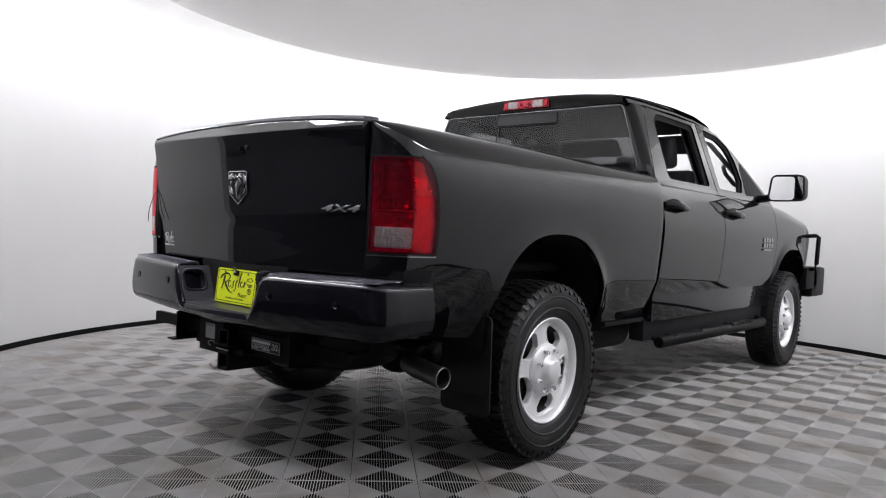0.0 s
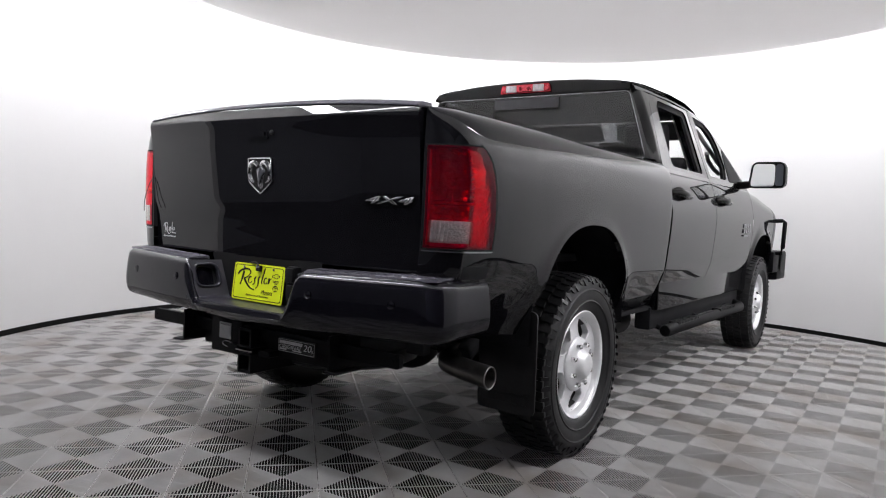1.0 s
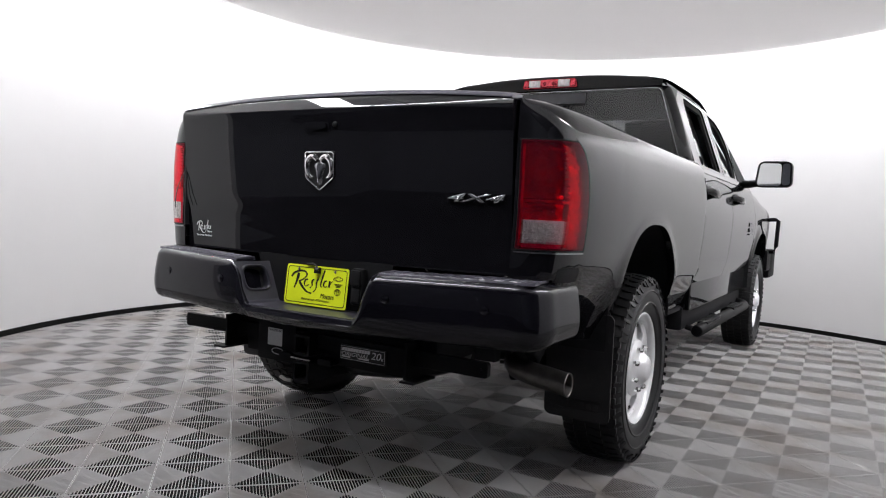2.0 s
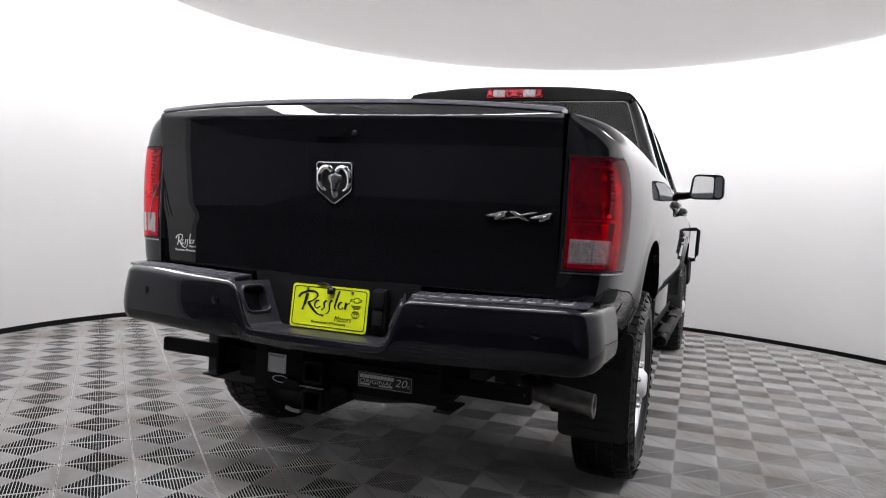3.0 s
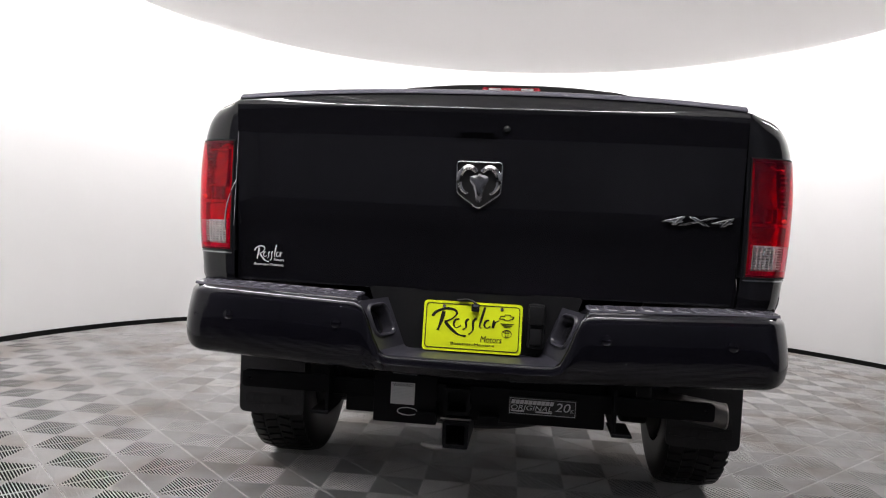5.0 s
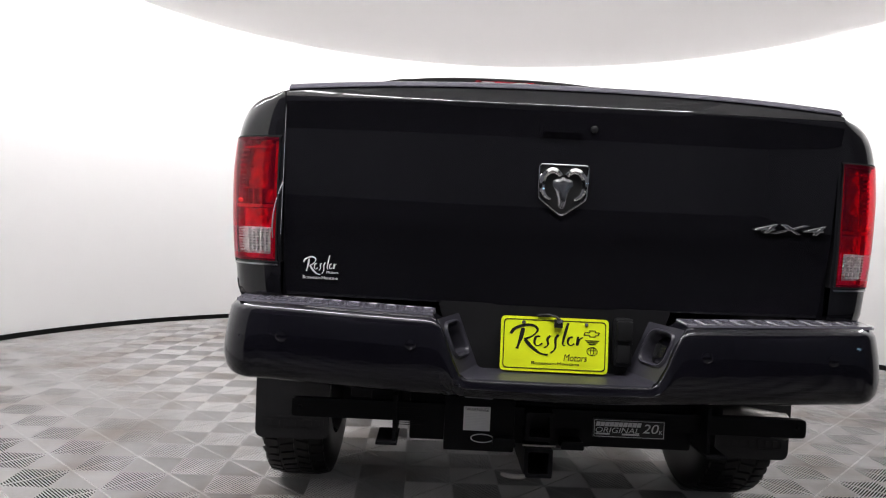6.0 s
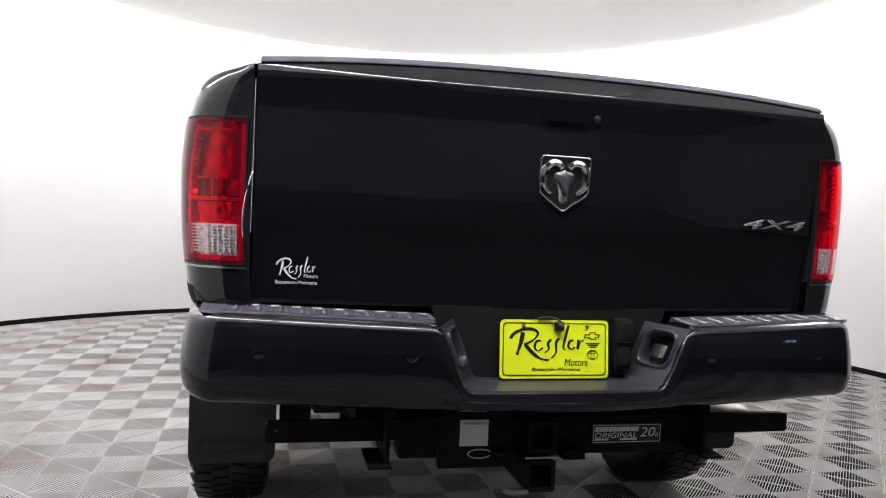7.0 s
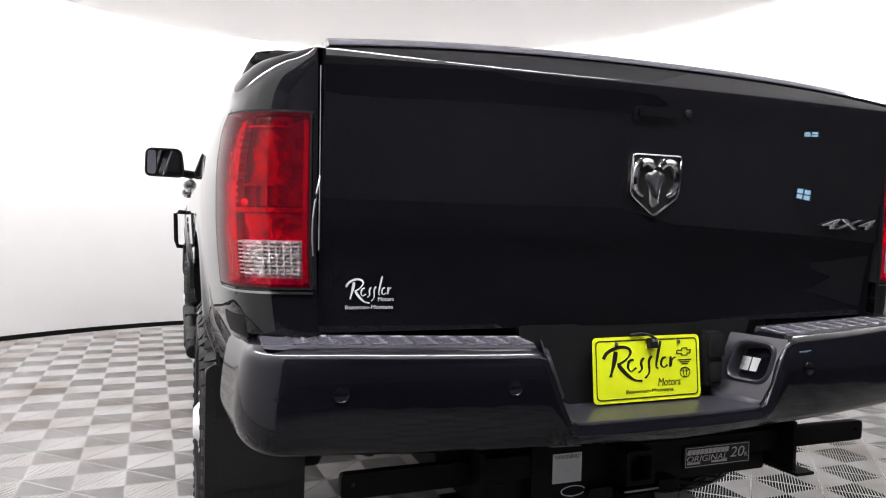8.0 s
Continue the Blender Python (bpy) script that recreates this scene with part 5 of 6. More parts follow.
# ---------------------------------------------------------------- wheels
def wheel_build(name, at, s):
    w = empty(name, at, truck)
    # carcass; x runs outward
    R = 0.412
    prof = [(-0.115, 0.245), (-0.120, 0.30), (-0.122, 0.345), (-0.112, 0.385), (-0.094, 0.402), (-0.05, R - 0.006), (0.0, R - 0.004), (0.06, R - 0.006), (0.105, 0.402), (0.124, 0.388), (0.133, 0.345), (0.130, 0.30), (0.118, 0.262), (0.110, 0.248), (0.085, 0.238)]
    bm = bmesh.new()
    lathe(bm, [(u * s, r) for u, r in prof], 72)
    for rr, dx in ((0.292, 0.1315), (0.345, 0.1345)):
        b2 = lathe(bmesh.new(), [((dx - 0.003) * s, rr - 0.006), ((dx + 0.0015) * s, rr), ((dx - 0.003) * s, rr + 0.006)], 72)
        put(bm, b2)
    tyre = part("tyre", bm, RUBBER, w, "black all-terrain tyre with deep tread", smooth=50)
    lug = bmesh.new()
    n = 56
    for k in range(n):
        a = 2 * math.pi * k / n
        for row, (xa, xb, sh, tw) in enumerate(((-0.104, -0.058, 0.0, 0.62), (-0.049, -0.004, 0.45, 0.66), (0.006, 0.058, 0.1, 0.66), (0.068, 0.122, 0.55, 0.62))):
            aa = a + sh * 2 * math.pi / n
            da = tw * math.pi / n
            skew = (0.25 if row in (1, 2) else 0.12) * math.pi / n * (1 if row < 2 else -1)
            top, bot = [], []
            for xx, ang in ((xa, aa - da - skew), (xb, aa - da + skew), (xb, aa + da + skew), (xa, aa + da - skew)):
                out = xx > 0.10 or xx < -0.09
                rt = R + (0.003 - (0.010 if out else 0.0))
                top.append((xx * s, rt * math.sin(ang), rt * math.cos(ang)))
                bot.append((xx * s, (R - 0.022) * math.sin(ang), (R - 0.022) * math.cos(ang)))
            vb, vt = [lug.verts.new(p) for p in bot], [lug.verts.new(p) for p in top]
            lug.faces.new(vt)
            for i in range(4):
                lug.faces.new((vb[i], vb[(i + 1) % 4], vt[(i + 1) % 4], vt[i]))
        # shoulder lugs on the outer wall
        wdt = (0.50 if k % 2 else 0.34) * 2 * math.pi / n
        ln = 0.368 if k % 2 else 0.380
        q = []
        for ang in (a - wdt / 2, a + wdt / 2):
            for rr, xx in ((0.405, 0.116), (ln, 0.139)):
                q.append((xx * s, rr * math.sin(ang), rr * math.cos(ang)))
        inn = [(p[0] - s * 0.014, p[1], p[2]) for p in q]
        v = [lug.verts.new(p) for p in (q[0], q[1], q[3], q[2])]
        v2 = [lug.verts.new(p) for p in (inn[0], inn[1], inn[3], inn[2])]
        lug.faces.new(v)
        for i in range(4):
            lug.faces.new((v[i], v[(i + 1) % 4], v2[(i + 1) % 4], v2[i]))
    part("tread", lug, RUBBER, tyre, smooth=0)
    # rim: barrel, lip, face with five windows
    bm = bmesh.new()
    lathe(bm, [(u * s, r) for u, r in ((0.072, 0.217), (0.085, 0.222), (0.098, 0.226), (0.108, 0.236), (0.112, 0.243), (0.108, 0.248), (0.100, 0.244))], 64)
    loops = [[(0.224 * math.cos(2 * math.pi * k / 60), 0.224 * math.sin(2 * math.pi * k / 60)) for k in range(60)]]
    for k in range(5):
        a = 2 * math.pi * k / 5 + radians(64)
        pts = [(0.128, -0.33), (0.190, -0.42), (0.213, -0.20), (0.213, 0.20), (0.190, 0.42), (0.128, 0.33)]
        loops.append(rounded([(r * math.cos(a + d), r * math.sin(a + d)) for r, d in pts], 0.024, 4))

    def dish(u, v):
        r = math.hypot(u, v)
        return (s * lerp([(0.0, 0.085), (0.10, 0.085), (0.135, 0.081), (0.190, 0.076), (0.214, 0.066), (0.226, 0.085)], r), u, v)
    sheet(bm, loops, dish, (-s * 0.030, 0, 0))
    for loop in loops[1:]:                                 # rounded lip round each window
        c = sum((Vector(p) for p in loop), Vector((0, 0))) / len(loop)
        lip = [Vector(dish(*(c + (Vector(p) - c) * 1.05))) - Vector((s * 0.002, 0, 0)) for p in loop]
        tube(bm, lip + lip[:1], 0.0050, 8, ends=False)
    rim = part("rim", bm, ALLOY, w, "silver five-spoke alloy rim", smooth=35)
    bm = lathe(bmesh.new(), [(u * s, r) for u, r in ((-0.12, 0.232), (-0.11, 0.222), (0.03, 0.206), (0.055, 0.208), (0.074, 0.216))], 48)
    part("rim_barrel", bm, BARREL, rim, "dark inner barrel of the rim")
    bm = bmesh.new()
    lathe(bm, [(u * s, r) for u, r in ((0.070, 0.126), (0.090, 0.124), (0.099, 0.116), (0.104, 0.098), (0.112, 0.078), (0.118, 0.070), (0.130, 0.062), (0.142, 0.050), (0.146, 0.044), (0.146, 0.012), (0.148, 0.0))], 40)
    part("hub_cap", bm, ALLOY, rim, "silver hub cap", smooth=35)
    for k in range(8):
        a = 2 * math.pi * (k + 0.5) / 8
        bm = lathe(bmesh.new(), [(u * s, r) for u, r in ((0.095, 0.0125), (0.122, 0.012), (0.128, 0.008), (0.130, 0.0))], 6)
        bm.transform(Matrix.Translation((0, 0.093 * math.cos(a), 0.093 * math.sin(a))))
        part("lug_nut", bm, CHROME, rim, smooth=30)
    bm = bmesh.new()
    lathe(bm, [(u * s, r) for u, r in ((0.0, 0.0), (0.0, 0.17), (-0.03, 0.175), (-0.03, 0.0))], 32)
    part("brake_disc", bm, SOOT, rim)
    return w


for s in (1, -1):
    for y in (HUB_Y, HUB_F):
        wheel_build("wheel", (s * 0.855, y, HUB_Z), s)

# ---------------------------------------------------------------- underneath
for s in (1, -1):
    part("frame_rail", box(bmesh.new(), (s * 0.47 - 0.045, 0.06, 0.52), (s * 0.47 + 0.045, 5.5, 0.68), 0.008), UNDER, truck)
for y in (0.30, 0.75, 1.7, 2.6, 3.6):
    part("cross_member", box(bmesh.new(), (-0.42, y - 0.05, 0.56), (0.42, y + 0.05, 0.66), 0.008), UNDER, truck)
bm = bmesh.new()
tube(bm, [(-0.74, HUB_Y, HUB_Z), (-0.2, HUB_Y, HUB_Z), (0.2, HUB_Y, HUB_Z), (0.74, HUB_Y, HUB_Z)], 0.055, 14)
b2 = bmesh.new()
bmesh.ops.create_icosphere(b2, subdivisions=3, radius=0.17)
put(bm, b2, Matrix.Translation((0, HUB_Y, HUB_Z)) @ Matrix.Diagonal((0.9, 1.1, 1.0, 1)))
tube(bm, [(0, HUB_Y + 0.1, HUB_Z), (0, 3.0, 0.52)], 0.045, 10)
part("rear_axle", bm, UNDER, truck, "black rear axle with its differential")
bm = bmesh.new()
tube(bm, [(-0.74, HUB_F, HUB_Z), (0.74, HUB_F, HUB_Z)], 0.05, 12)
part("front_axle", bm, UNDER, truck)
# springs filled out, shocks and backplates added, to block light by the axle
for s in (1, -1):
    bm = bmesh.new()
    spring = [(0.36, 0.545), (0.55, 0.490), (0.75, 0.455), (HUB_Y, 0.440), (1.25, 0.455), (1.50, 0.495), (1.80, 0.570)]
    for k in range(4):                                     # leaves, each shorter than the one above it
        leaf = spring[:] if k == 0 else spring[1:-1] if k < 3 else spring[2:-2]
        rows = [[(s * 0.60, y, z - 0.018 * k), (s * 0.525, y, z - 0.018 * k), (s * 0.525, y, z + 0.014 - 0.018 * k), (s * 0.60, y, z + 0.014 - 0.018 * k)] for y, z in leaf]
        vs = grid(bm, rows, close_v=True)
        cap(bm, vs[0])
        cap(bm, vs[-1])
    spring_pack = part("leaf_spring", bm, UNDER, truck, "black leaf spring pack", smooth=30)
    part("shackle", box(bmesh.new(), (s * 0.5625 - 0.045, 0.335, 0.50), (s * 0.5625 + 0.045, 0.385, 0.62), 0.008), UNDER, spring_pack)
    bm = tube(bmesh.new(), [(s * 0.46, 0.86, 0.33), (s * 0.43, 0.80, 0.52), (s * 0.40, 0.74, 0.70)], [0.026, 0.032, 0.032], 12)
    part("shock_absorber", bm, UNDER, truck)
    bm = lathe(bmesh.new(), [(0.585 * s, 0.0), (0.585 * s, 0.15), (0.60 * s, 0.175), (0.70 * s, 0.178), (0.70 * s, 0.0)], 28)
    bm.transform(Matrix.Translation((0, HUB_Y, HUB_Z)))
    part("brake_backplate", bm, UNDER, truck)
    # inner wheel housings close the openings
    for hub in (HUB_Y, HUB_F):
        bm = bmesh.new()
        rows = []
        for k in range(25):
            a = math.pi * k / 24
            y, z = hub - 0.50 * math.cos(a), 0.56 + 0.53 * math.sin(a) ** 0.8
            rows.append([(s * 0.955, y, z), (s * 0.60, y, z)])
        vs = grid(bm, rows)
        cap(bm, [r[1] for r in vs])
        part("wheel_housing", bm, UNDER, truck)
    # mud flap
    bm = bmesh.new()
    sheet(bm, [rounded([(0.712, 0.275), (0.982, 0.275), (0.982, 0.70), (0.712, 0.70)], 0.03)], lambda u, v, s=s: (s * u, 0.575 + 0.03 * (0.7 - v) + 0.006 * math.sin(u * 20), v), (0, 0.008, 0))
    fl = part("mud_flap", bm, FLAP, truck, "black rubber mud flap with dried splashes", smooth=30)
    bm = bmesh.new()
    frames = [rounded([(0.732 - d, 0.312 - d), (0.958 + d, 0.312 - d), (0.958 + d, 0.358 + d), (0.732 - d, 0.358 + d)], 0.014) for d in (0.0, -0.004)]
    on_flap = lambda u, v, s=s: (s * u, 0.5745 + 0.03 * (0.7 - v) + 0.006 * math.sin(u * 20), v)
    sheet(bm, frames, on_flap, (0, -0.0008, 0))
    for k in range(7):
        u = 0.746 + 0.029 * k
        sheet(bm, [[(u, 0.324), (u + 0.018, 0.324), (u + 0.018, 0.346), (u, 0.346)]], on_flap, (0, -0.0008, 0))
    part("flap_mark", bm, FLAP, fl, "raised frame and bars moulded into the flap", smooth=0)
# assumed spare wheel slung under the bed, added to block light and view
bm = lathe(bmesh.new(), [(-0.10, 0.0), (-0.10, 0.20), (-0.116, 0.24), (-0.120, 0.30), (-0.10, 0.342), (-0.05, 0.358), (0.05, 0.358), (0.10, 0.342), (0.120, 0.30), (0.116, 0.24), (0.10, 0.20), (0.10, 0.0)], 40, "z")
bm.transform(Matrix.Translation((0.0, 0.54, 0.500)))
part("spare_wheel", bm, RUBBER, truck, "assumed spare wheel, added to darken the space under the bed")
# unseen floor pan, tank and gearbox, added to block light underneath
part("floor_pan", box(bmesh.new(), (-0.88, 1.75, 0.560), (0.88, 4.30, 0.585), 0.004), UNDER, truck)
part("fuel_tank", box(bmesh.new(), (-0.86, 1.65, 0.35), (-0.53, 3.60, 0.56), 0.04), UNDER, truck)
part("gearbox", box(bmesh.new(), (-0.30, 2.9, 0.33), (0.28, 4.3, 0.58), 0.06), UNDER, truck)
part("transfer_case", box(bmesh.new(), (-0.10, 2.4, 0.34), (0.42, 2.95, 0.56), 0.06), UNDER, truck)
part("engine_sump", box(bmesh.new(), (-0.40, 4.35, 0.40), (0.40, 5.45, 0.95), 0.06), UNDER, truck)
bm = lathe(bmesh.new(), [(1.72, 0.0), (1.72, 0.085), (1.76, 0.10), (2.36, 0.10), (2.40, 0.085), (2.40, 0.0)], 20, "z")
bm.transform(Matrix.Translation((0.62, 0, 0.47)) @ Matrix.Rotation(radians(-90), 4, "X"))
part("silencer", bm, UNDER, truck)
# silencer and tailpipe on the right-hand side
bm = bmesh.new()
tube(bm, [(0.30, 2.6, 0.47), (0.32, 1.9, 0.50), (0.44, 1.5, 0.62), (0.58, 1.1, 0.66), (0.62, 0.75, 0.55), (0.645, 0.56, 0.475)], 0.042, 12)
ex = part("exhaust_pipe", bm, UNDER, truck)
bm = bmesh.new()
tube(bm, [(0.600, 0.60, 0.485), (0.615, 0.50, 0.474), (0.655, 0.445, 0.472), (0.72, 0.425, 0.464), (0.874, 0.415, 0.446)], [0.040, 0.042, 0.043, 0.044, 0.044], 24, ends=False)
tube(bm, [(0.874, 0.415, 0.446), (0.872, 0.415, 0.446), (0.74, 0.422, 0.462)], [0.044, 0.0415, 0.041], 24, ends=False)
tip = part("tailpipe_tip", bm, TIP, ex, "dull stainless tailpipe tip turned outward")
# ring of brighter metal puts the lit edge of the tip into colour
ring = [(0.874, 0.415 + 0.043 * math.cos(2 * math.pi * q / 28), 0.446 + 0.043 * math.sin(2 * math.pi * q / 28)) for q in range(29)]
part("tip_lip", tube(bmesh.new(), ring, 0.003, 6, ends=False), PIPE, tip, "ring of brighter metal for the tip's lit edge")
bm = tube(bmesh.new(), [(0.74, 0.422, 0.462), (0.80, 0.420, 0.454)], 0.0405, 18)
part("pipe_inside", bm, SOOT, ex)


# hitch: cross bar, receiver, stickers
def hitch():
    bm = bmesh.new()
    holes = [[(s * 0.712 + 0.005 * math.cos(2 * math.pi * k / 12), 0.545 + 0.005 * math.sin(2 * math.pi * k / 12)) for k in range(12)] for s in (1, -1)]
    sheet(bm, [rounded([(-0.737, 0.516), (0.737, 0.516), (0.737, 0.569), (-0.737, 0.569)], 0.012)] + holes, lambda u, v: (u, 0.018, v), (0, 0.022, 0))
    h = part("hitch_frame", bm, STEEL, truck, "black steel towing hitch with a long cross bar", smooth=30)
    for s in (1, -1):
        b = bmesh.new()
        sheet(b, [[(-0.030, 0.60), (0.50, 0.62), (0.50, 0.50), (0.12, 0.470), (-0.030, 0.468)]], lambda u, v, s=s: (s * 0.435, u, v), (s * 0.010, 0, 0))
        box(b, (s * 0.460 - 0.030, -0.048, 0.464), (s * 0.460 + 0.030, 0.10, 0.472), 0.002)
        part("hitch_bracket", b, STEEL, h, smooth=0)
    b = bmesh.new()
    box(b, (-0.40, 0.05, 0.455), (0.42, 0.13, 0.60), 0.008)
    part("hitch_beam", b, STEEL, h)
    for z0, z1 in ((0.488, 0.568), (0.385, 0.468)):
        b = bmesh.new()
        outl = rounded([(-0.073, z0), (0.007, z0), (0.007, z1), (-0.073, z1)], 0.008)
        inl = rounded([(-0.062, z0 + 0.011), (-0.004, z0 + 0.011), (-0.004, z1 - 0.011), (-0.062, z1 - 0.011)], 0.005)
        sheet(b, [outl, inl], lambda u, v: (u, -0.03, v), (0, 0.26, 0))
        part("receiver_tube", b, STEEL, h, "square receiver tube", smooth=30)
    b = bmesh.new()
    tube(b, [(-0.135, -0.026, 0.392), (-0.105, -0.034, 0.387), (-0.070, -0.036, 0.389)], 0.007, 8)
    part("hitch_clip", b, PIPE, h, "bright hitch clip")
    # thin bright line between the two receiver tubes
    b = bmesh.new()
    tube(b, [(-0.080, -0.033, 0.4775), (0.014, -0.033, 0.4775)], 0.003, 8)
    part("weld_edge", b, PIPE, h, "thin bright edge between the two receivers")
    # lugs for the safety chains, welded on either side of the receiver
    for x in (-0.13, 0.064):
        b = bmesh.new()
        sheet(b, [rounded([(x - 0.034, 0.462), (x + 0.034, 0.462), (x + 0.030, 0.486), (x - 0.030, 0.486)], 0.008)], lambda u, v: (u, -0.012, v), (0, 0.05, 0))
        part("chain_lug", b, STEEL, h, smooth=30)
    # rating plate
    b = box(bmesh.new(), (0.124, 0.010, 0.496), (0.330, 0.020, 0.550), 0.001)
    rp = part("rating_label", b, INK, h, "black label with grey lettering", smooth=0)
    up = Matrix.Translation((0.227, 0.0095, 0.523)) @ FACE
    b = bmesh.new()
    sheet(b, [[(-0.100, -0.024), (0.100, -0.024), (0.100, 0.024), (-0.100, 0.024)], [(-0.0985, -0.0225), (0.0985, -0.0225), (0.0985, 0.0225), (-0.0985, 0.0225)]], lambda u, v: (u, v, 0), (0, 0, 0.0005))
    for k in range(10):
        sheet(b, [[(-0.096 + k * 0.0130, 0.006), (-0.0845 + k * 0.0130, 0.006), (-0.0815 + k * 0.0130, 0.0185), (-0.093 + k * 0.0130, 0.0185)]], lambda u, v: (u, v, 0), (0, 0, 0.0005))
    for a0, a1 in ((-0.095, -0.055), (-0.02, 0.03)):
        sheet(b, [[(a0, -0.018), (a1, -0.018), (a1, -0.013), (a0, -0.013)]], lambda u, v: (u, v, 0), (0, 0, 0.0005))
    b.transform(up)
    part("label_bar", b, STICKER_GREY, rp, smooth=0)
    lettering("label_line", "ORIGINAL", 0.0150, up @ Matrix.Translation((-0.033, -0.0045, 0)), STICKER_GREY, rp, 0.0005, 0.125, slant=0.2)
    lettering("label_line", "20", 0.026, up @ Matrix.Translation((0.062, 0.003, 0)), STICKER_GREY, rp, 0.0005, 0.046, slant=0.2)
    lettering("label_line", "K", 0.011, up @ Matrix.Translation((0.091, -0.006, 0)), STICKER_GREY, rp, 0.0005, 0.010)
    # warning sticker and oval maker mark
    b = box(bmesh.new(), (-0.30, 0.012, 0.44), (-0.10, 0.045, 0.60), 0.003)
    pl = part("hitch_plate", b, STEEL, h)
    b = box(bmesh.new(), (-0.246, 0.010, 0.499), (-0.170, 0.0115, 0.567), 0.0)
    part("warning_sticker", b, STICKER_WHITE, pl, "pale warning sticker with fine print", smooth=0)
    up = Matrix.Translation((-0.208, 0.0095, 0.533)) @ FACE
    lettering("sticker_line", "!WARNING!", 0.0095, up @ Matrix.Translation((0, 0.0265, 0)), INK, pl, 0.0004, 0.066)
    b = bmesh.new()
    for k in range(11):
        sheet(b, [[(-0.034, 0.016 - k * 0.0045), (0.030 + 0.004 * (k % 3 - 1), 0.016 - k * 0.0045), (0.030 + 0.004 * (k % 3 - 1), 0.0142 - k * 0.0045), (-0.034, 0.0142 - k * 0.0045)]], lambda u, v: (u, v, 0), (0, 0, 0.0004))
    b.transform(up)
    part("sticker_bar", b, STICKER_GREY, pl, smooth=0)
    b = bmesh.new()
    ring, inn = ([(a * math.cos(2 * math.pi * k / 32), c * math.sin(2 * math.pi * k / 32)) for k in range(32)] for a, c in ((0.033, 0.013), (0.030, 0.0105)))
    sheet(b, [ring, inn], lambda u, v: (u, v, 0), (0, 0, 0.0005))
    b.transform(Matrix.Translation((-0.191, 0.0105, 0.478)) @ FACE)
    part("oval_mark", b, STICKER_GREY, pl, smooth=0)
    # dark print sheet on the left of the hitch
    b = bmesh.new()
    for k in range(9):
        w = 0.09 - 0.008 * (k % 4)
        sheet(b, [[(-0.45, 0.555 - k * 0.006), (-0.45 + w, 0.555 - k * 0.006), (-0.45 + w, 0.553 - k * 0.006), (-0.45, 0.553 - k * 0.006)]], lambda u, v: (u, 0.0185, v), (0, -0.0005, 0))
    part("print_bar", b, UNDER, h, smooth=0)


hitch()



def eased3(pts, times=2):
    """Rounds off a line in space while keeping its ends."""
    for _ in range(times):
        out = [pts[0]]
        for a, b in zip(pts, pts[1:]):
            out += [tuple(p * 0.75 + q * 0.25 for p, q in zip(a, b)), tuple(p * 0.25 + q * 0.75 for p, q in zip(a, b))]
        pts = out + [pts[-1]]
    return pts


# gate edge highlight by the left tail lamp, drawn as a thin bright line
bm = tube(bmesh.new(), [(-0.7885, 0.030, 1.40), (-0.7885, 0.026, 1.20), (-0.7890, 0.022, 1.03)], 0.0016, 6)
part("gate_cable", bm, BADGE_GREY, truck, "thin bright line drawn for the highlight on the tailgate's edge")
# hanging loop; its bright metal stands for the highlight along the lamp cutout
bm = tube(bmesh.new(), eased3([(-0.788, 0.024, 1.178), (-0.796, 0.012, 1.150), (-0.806, 0.000, 1.100), (-0.808, -0.006, 1.055), (-0.805, -0.006, 1.020)]), 0.0022, 6)
part("cable_loop", bm, BADGE_GREY, truck, "thin loop at the tailgate's edge, coloured bright for a highlight")

# ---------------------------------------------------------------- floor of ribbed tiles
BLOCK, GRID_TURN, GRID_X, GRID_Y = 0.1975, radians(1.75), -0.0126, -0.0050
TILE_SIZE = BLOCK * math.sqrt(2)
floor = tagged(part("floor", box(bmesh.new(), (-6.1, -9.1, -0.06), (6.1, 7.5, -0.017)), TILE_BED, smooth=0), "floor of grey ribbed plastic tiles with drain gaps", "floor", kind="structure")


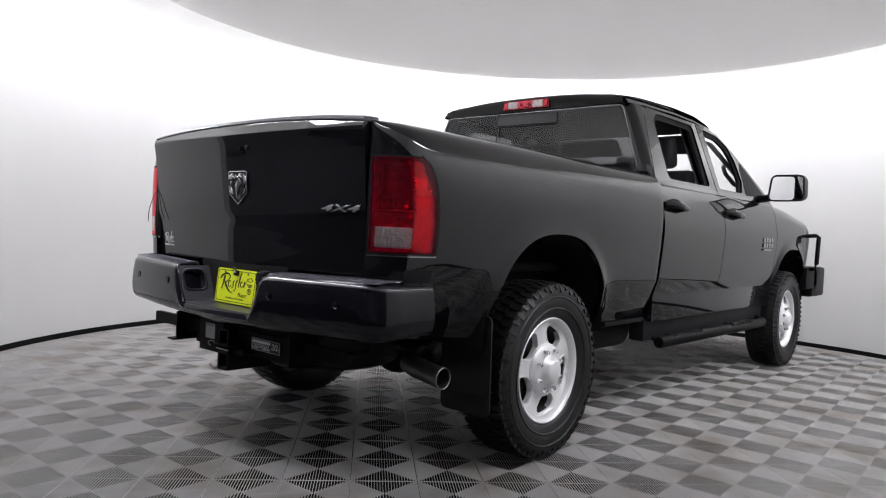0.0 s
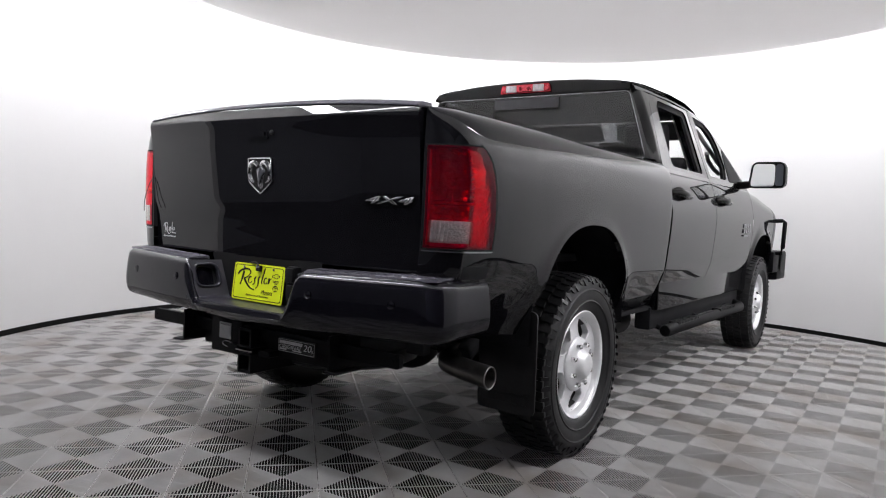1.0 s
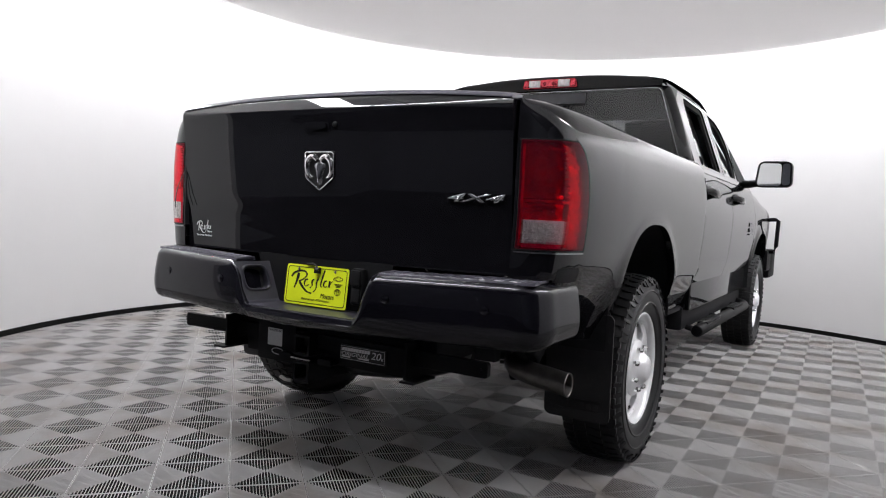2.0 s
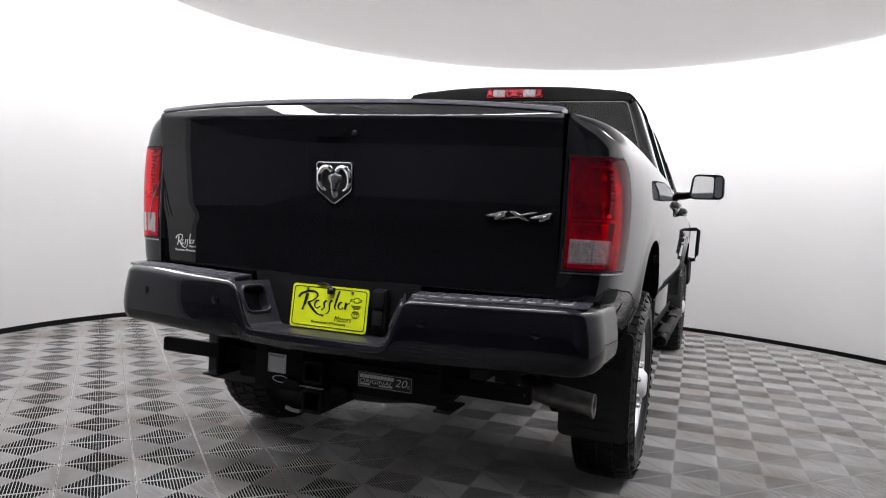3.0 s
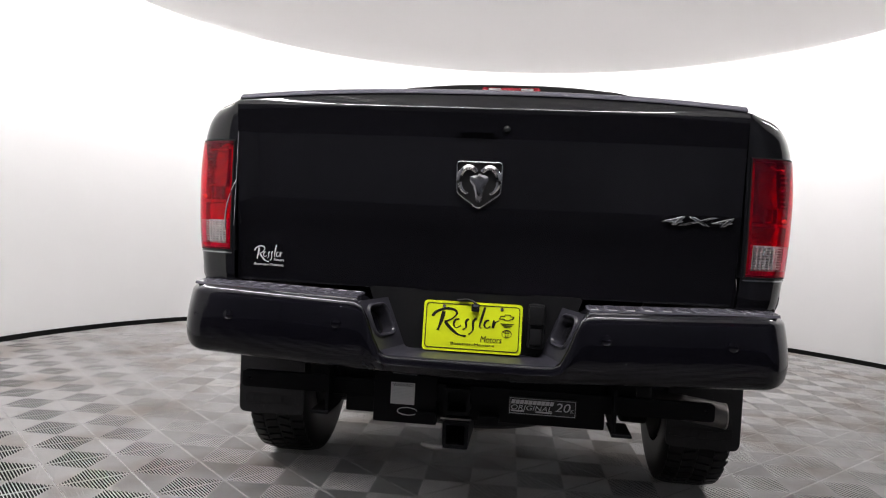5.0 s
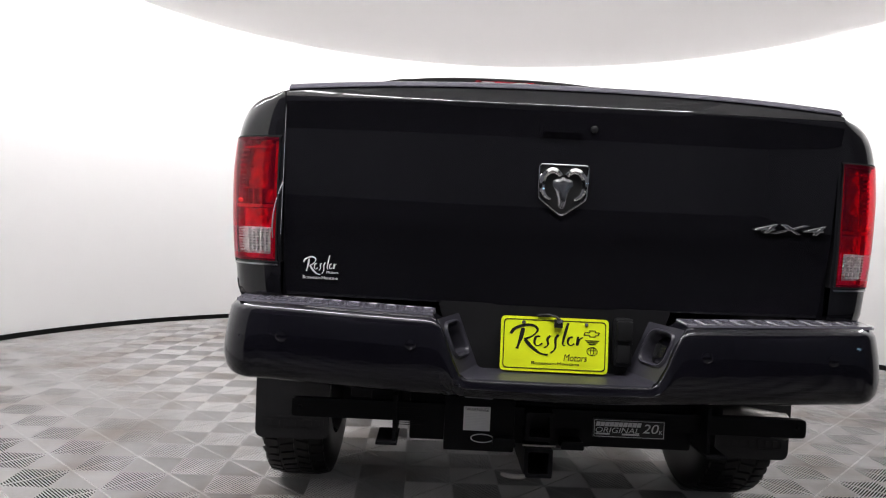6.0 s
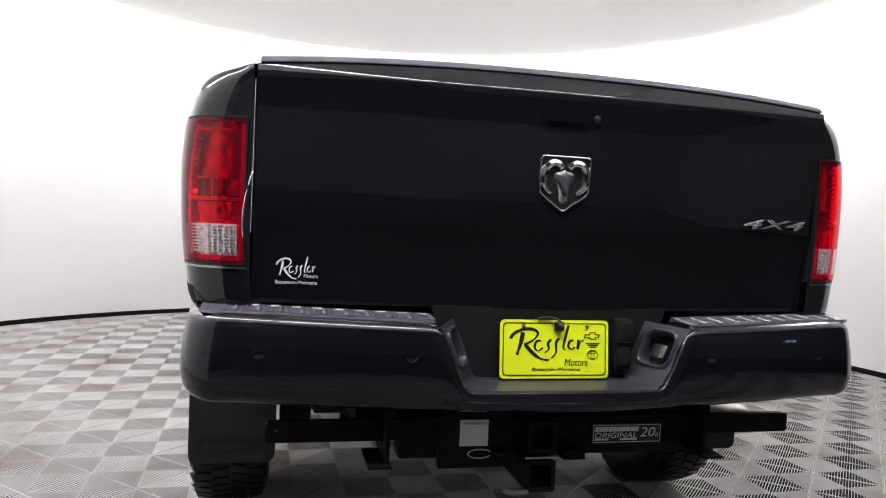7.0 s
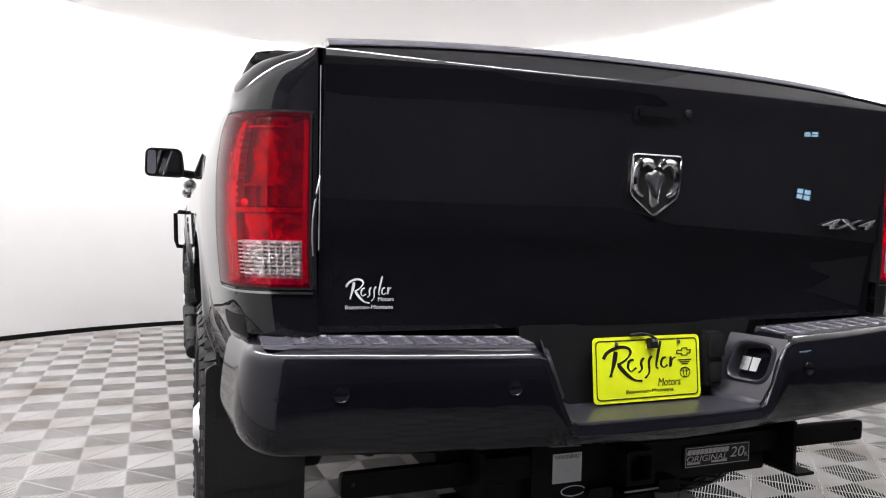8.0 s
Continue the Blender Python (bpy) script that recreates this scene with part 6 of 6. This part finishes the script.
def tile_verts():
    """One tile, parted by its diagonals into four fields whose ribs run square to its edges."""
    vs, fs = [], []
    n, half = 24, TILE_SIZE / 2
    pitch = TILE_SIZE / n

    def bar(a, b, c, wd, along_x, top=0.0):
        if b - a < 0.003:
            return
        q = []
        for u, v, z in ((a, c - wd, -0.0045), (b, c - wd, -0.0045), (b, c - wd, top), (a, c - wd, top), (a, c + wd, top), (b, c + wd, top), (b, c + wd, -0.0045), (a, c + wd, -0.0045)):
            q.append((u, v, z) if along_x else (v, u, z))
        k = len(vs)
        vs.extend(q)
        f = [(k, k + 1, k + 2, k + 3), (k + 3, k + 2, k + 5, k + 4), (k + 4, k + 5, k + 6, k + 7), (k, k + 3, k + 4, k + 7), (k + 1, k + 6, k + 5, k + 2)]
        fs.extend(f if along_x else [t[::-1] for t in f])
    rim = 0.0030
    for i in range(n):
        c = -half + (i + 0.5) * pitch
        r = abs(c)
        for along_x in (True, False):
            bar(-half + rim, -r + pitch * 0.36, c, pitch * 0.076, along_x)
            bar(r - pitch * 0.36, half - rim, c, pitch * 0.076, along_x)
    for c in (-half + rim * 0.65, half - rim * 0.65):
        bar(-half + 0.0006, half - 0.0006, c, rim * 0.22, True, -0.0022)
        bar(-half + 0.0006, half - 0.0006, c, rim * 0.22, False, -0.0022)
    return vs, fs


def tile_mesh(name, places):
    vs, fs = tile_verts()
    base = np.array(vs)
    me = bpy.data.meshes.new(name)
    if places is None:
        me.from_pydata(vs, [], fs)
    else:
        t = GRID_TURN + radians(45)
        turn = np.array(((math.cos(t), math.sin(t), 0), (-math.sin(t), math.cos(t), 0), (0, 0, 1)))
        base = base @ turn
        allv, allf = [], []
        for k, (x, y) in enumerate(places):
            allv.append(base + np.array((x, y, 0.0)))
            allf.extend([tuple(i + k * len(vs) for i in f) for f in fs])
        me.from_pydata(np.concatenate(allv).tolist(), [], allf)
    me.materials.append(TILE)
    me.update()
    return me


cells = []
cs, sn = math.cos(GRID_TURN), math.sin(GRID_TURN)
for i in range(-30, 31):
    for j in range(-22, 40):
        if (i + j) % 2 == 0:
            continue
        u, v = i * BLOCK + GRID_X, j * BLOCK + GRID_Y
        x, y = u * cs - v * sn, u * sn + v * cs
        if math.hypot(x - ROOM.x, y - ROOM.y) < R_WALL + 0.2 or (-2.6 < y < 0 and abs(x) < 3.4):
            cells.append((x, y))
cells.sort(key=lambda c: math.hypot(c[0] - 0.3, c[1] - 0.3))
near, far = cells[:300], cells[300:]
one = tile_mesh("tile", None)
for x, y in near:
    t = new("tile", one)
    t.location = (x, y, 0)
    t.rotation_euler = (0, 0, GRID_TURN + radians(45))
    t.parent = floor
rest = new("floor_tiles", tile_mesh("floor_tiles", far))
rest.parent = floor
tagged(rest, kind="stuff")
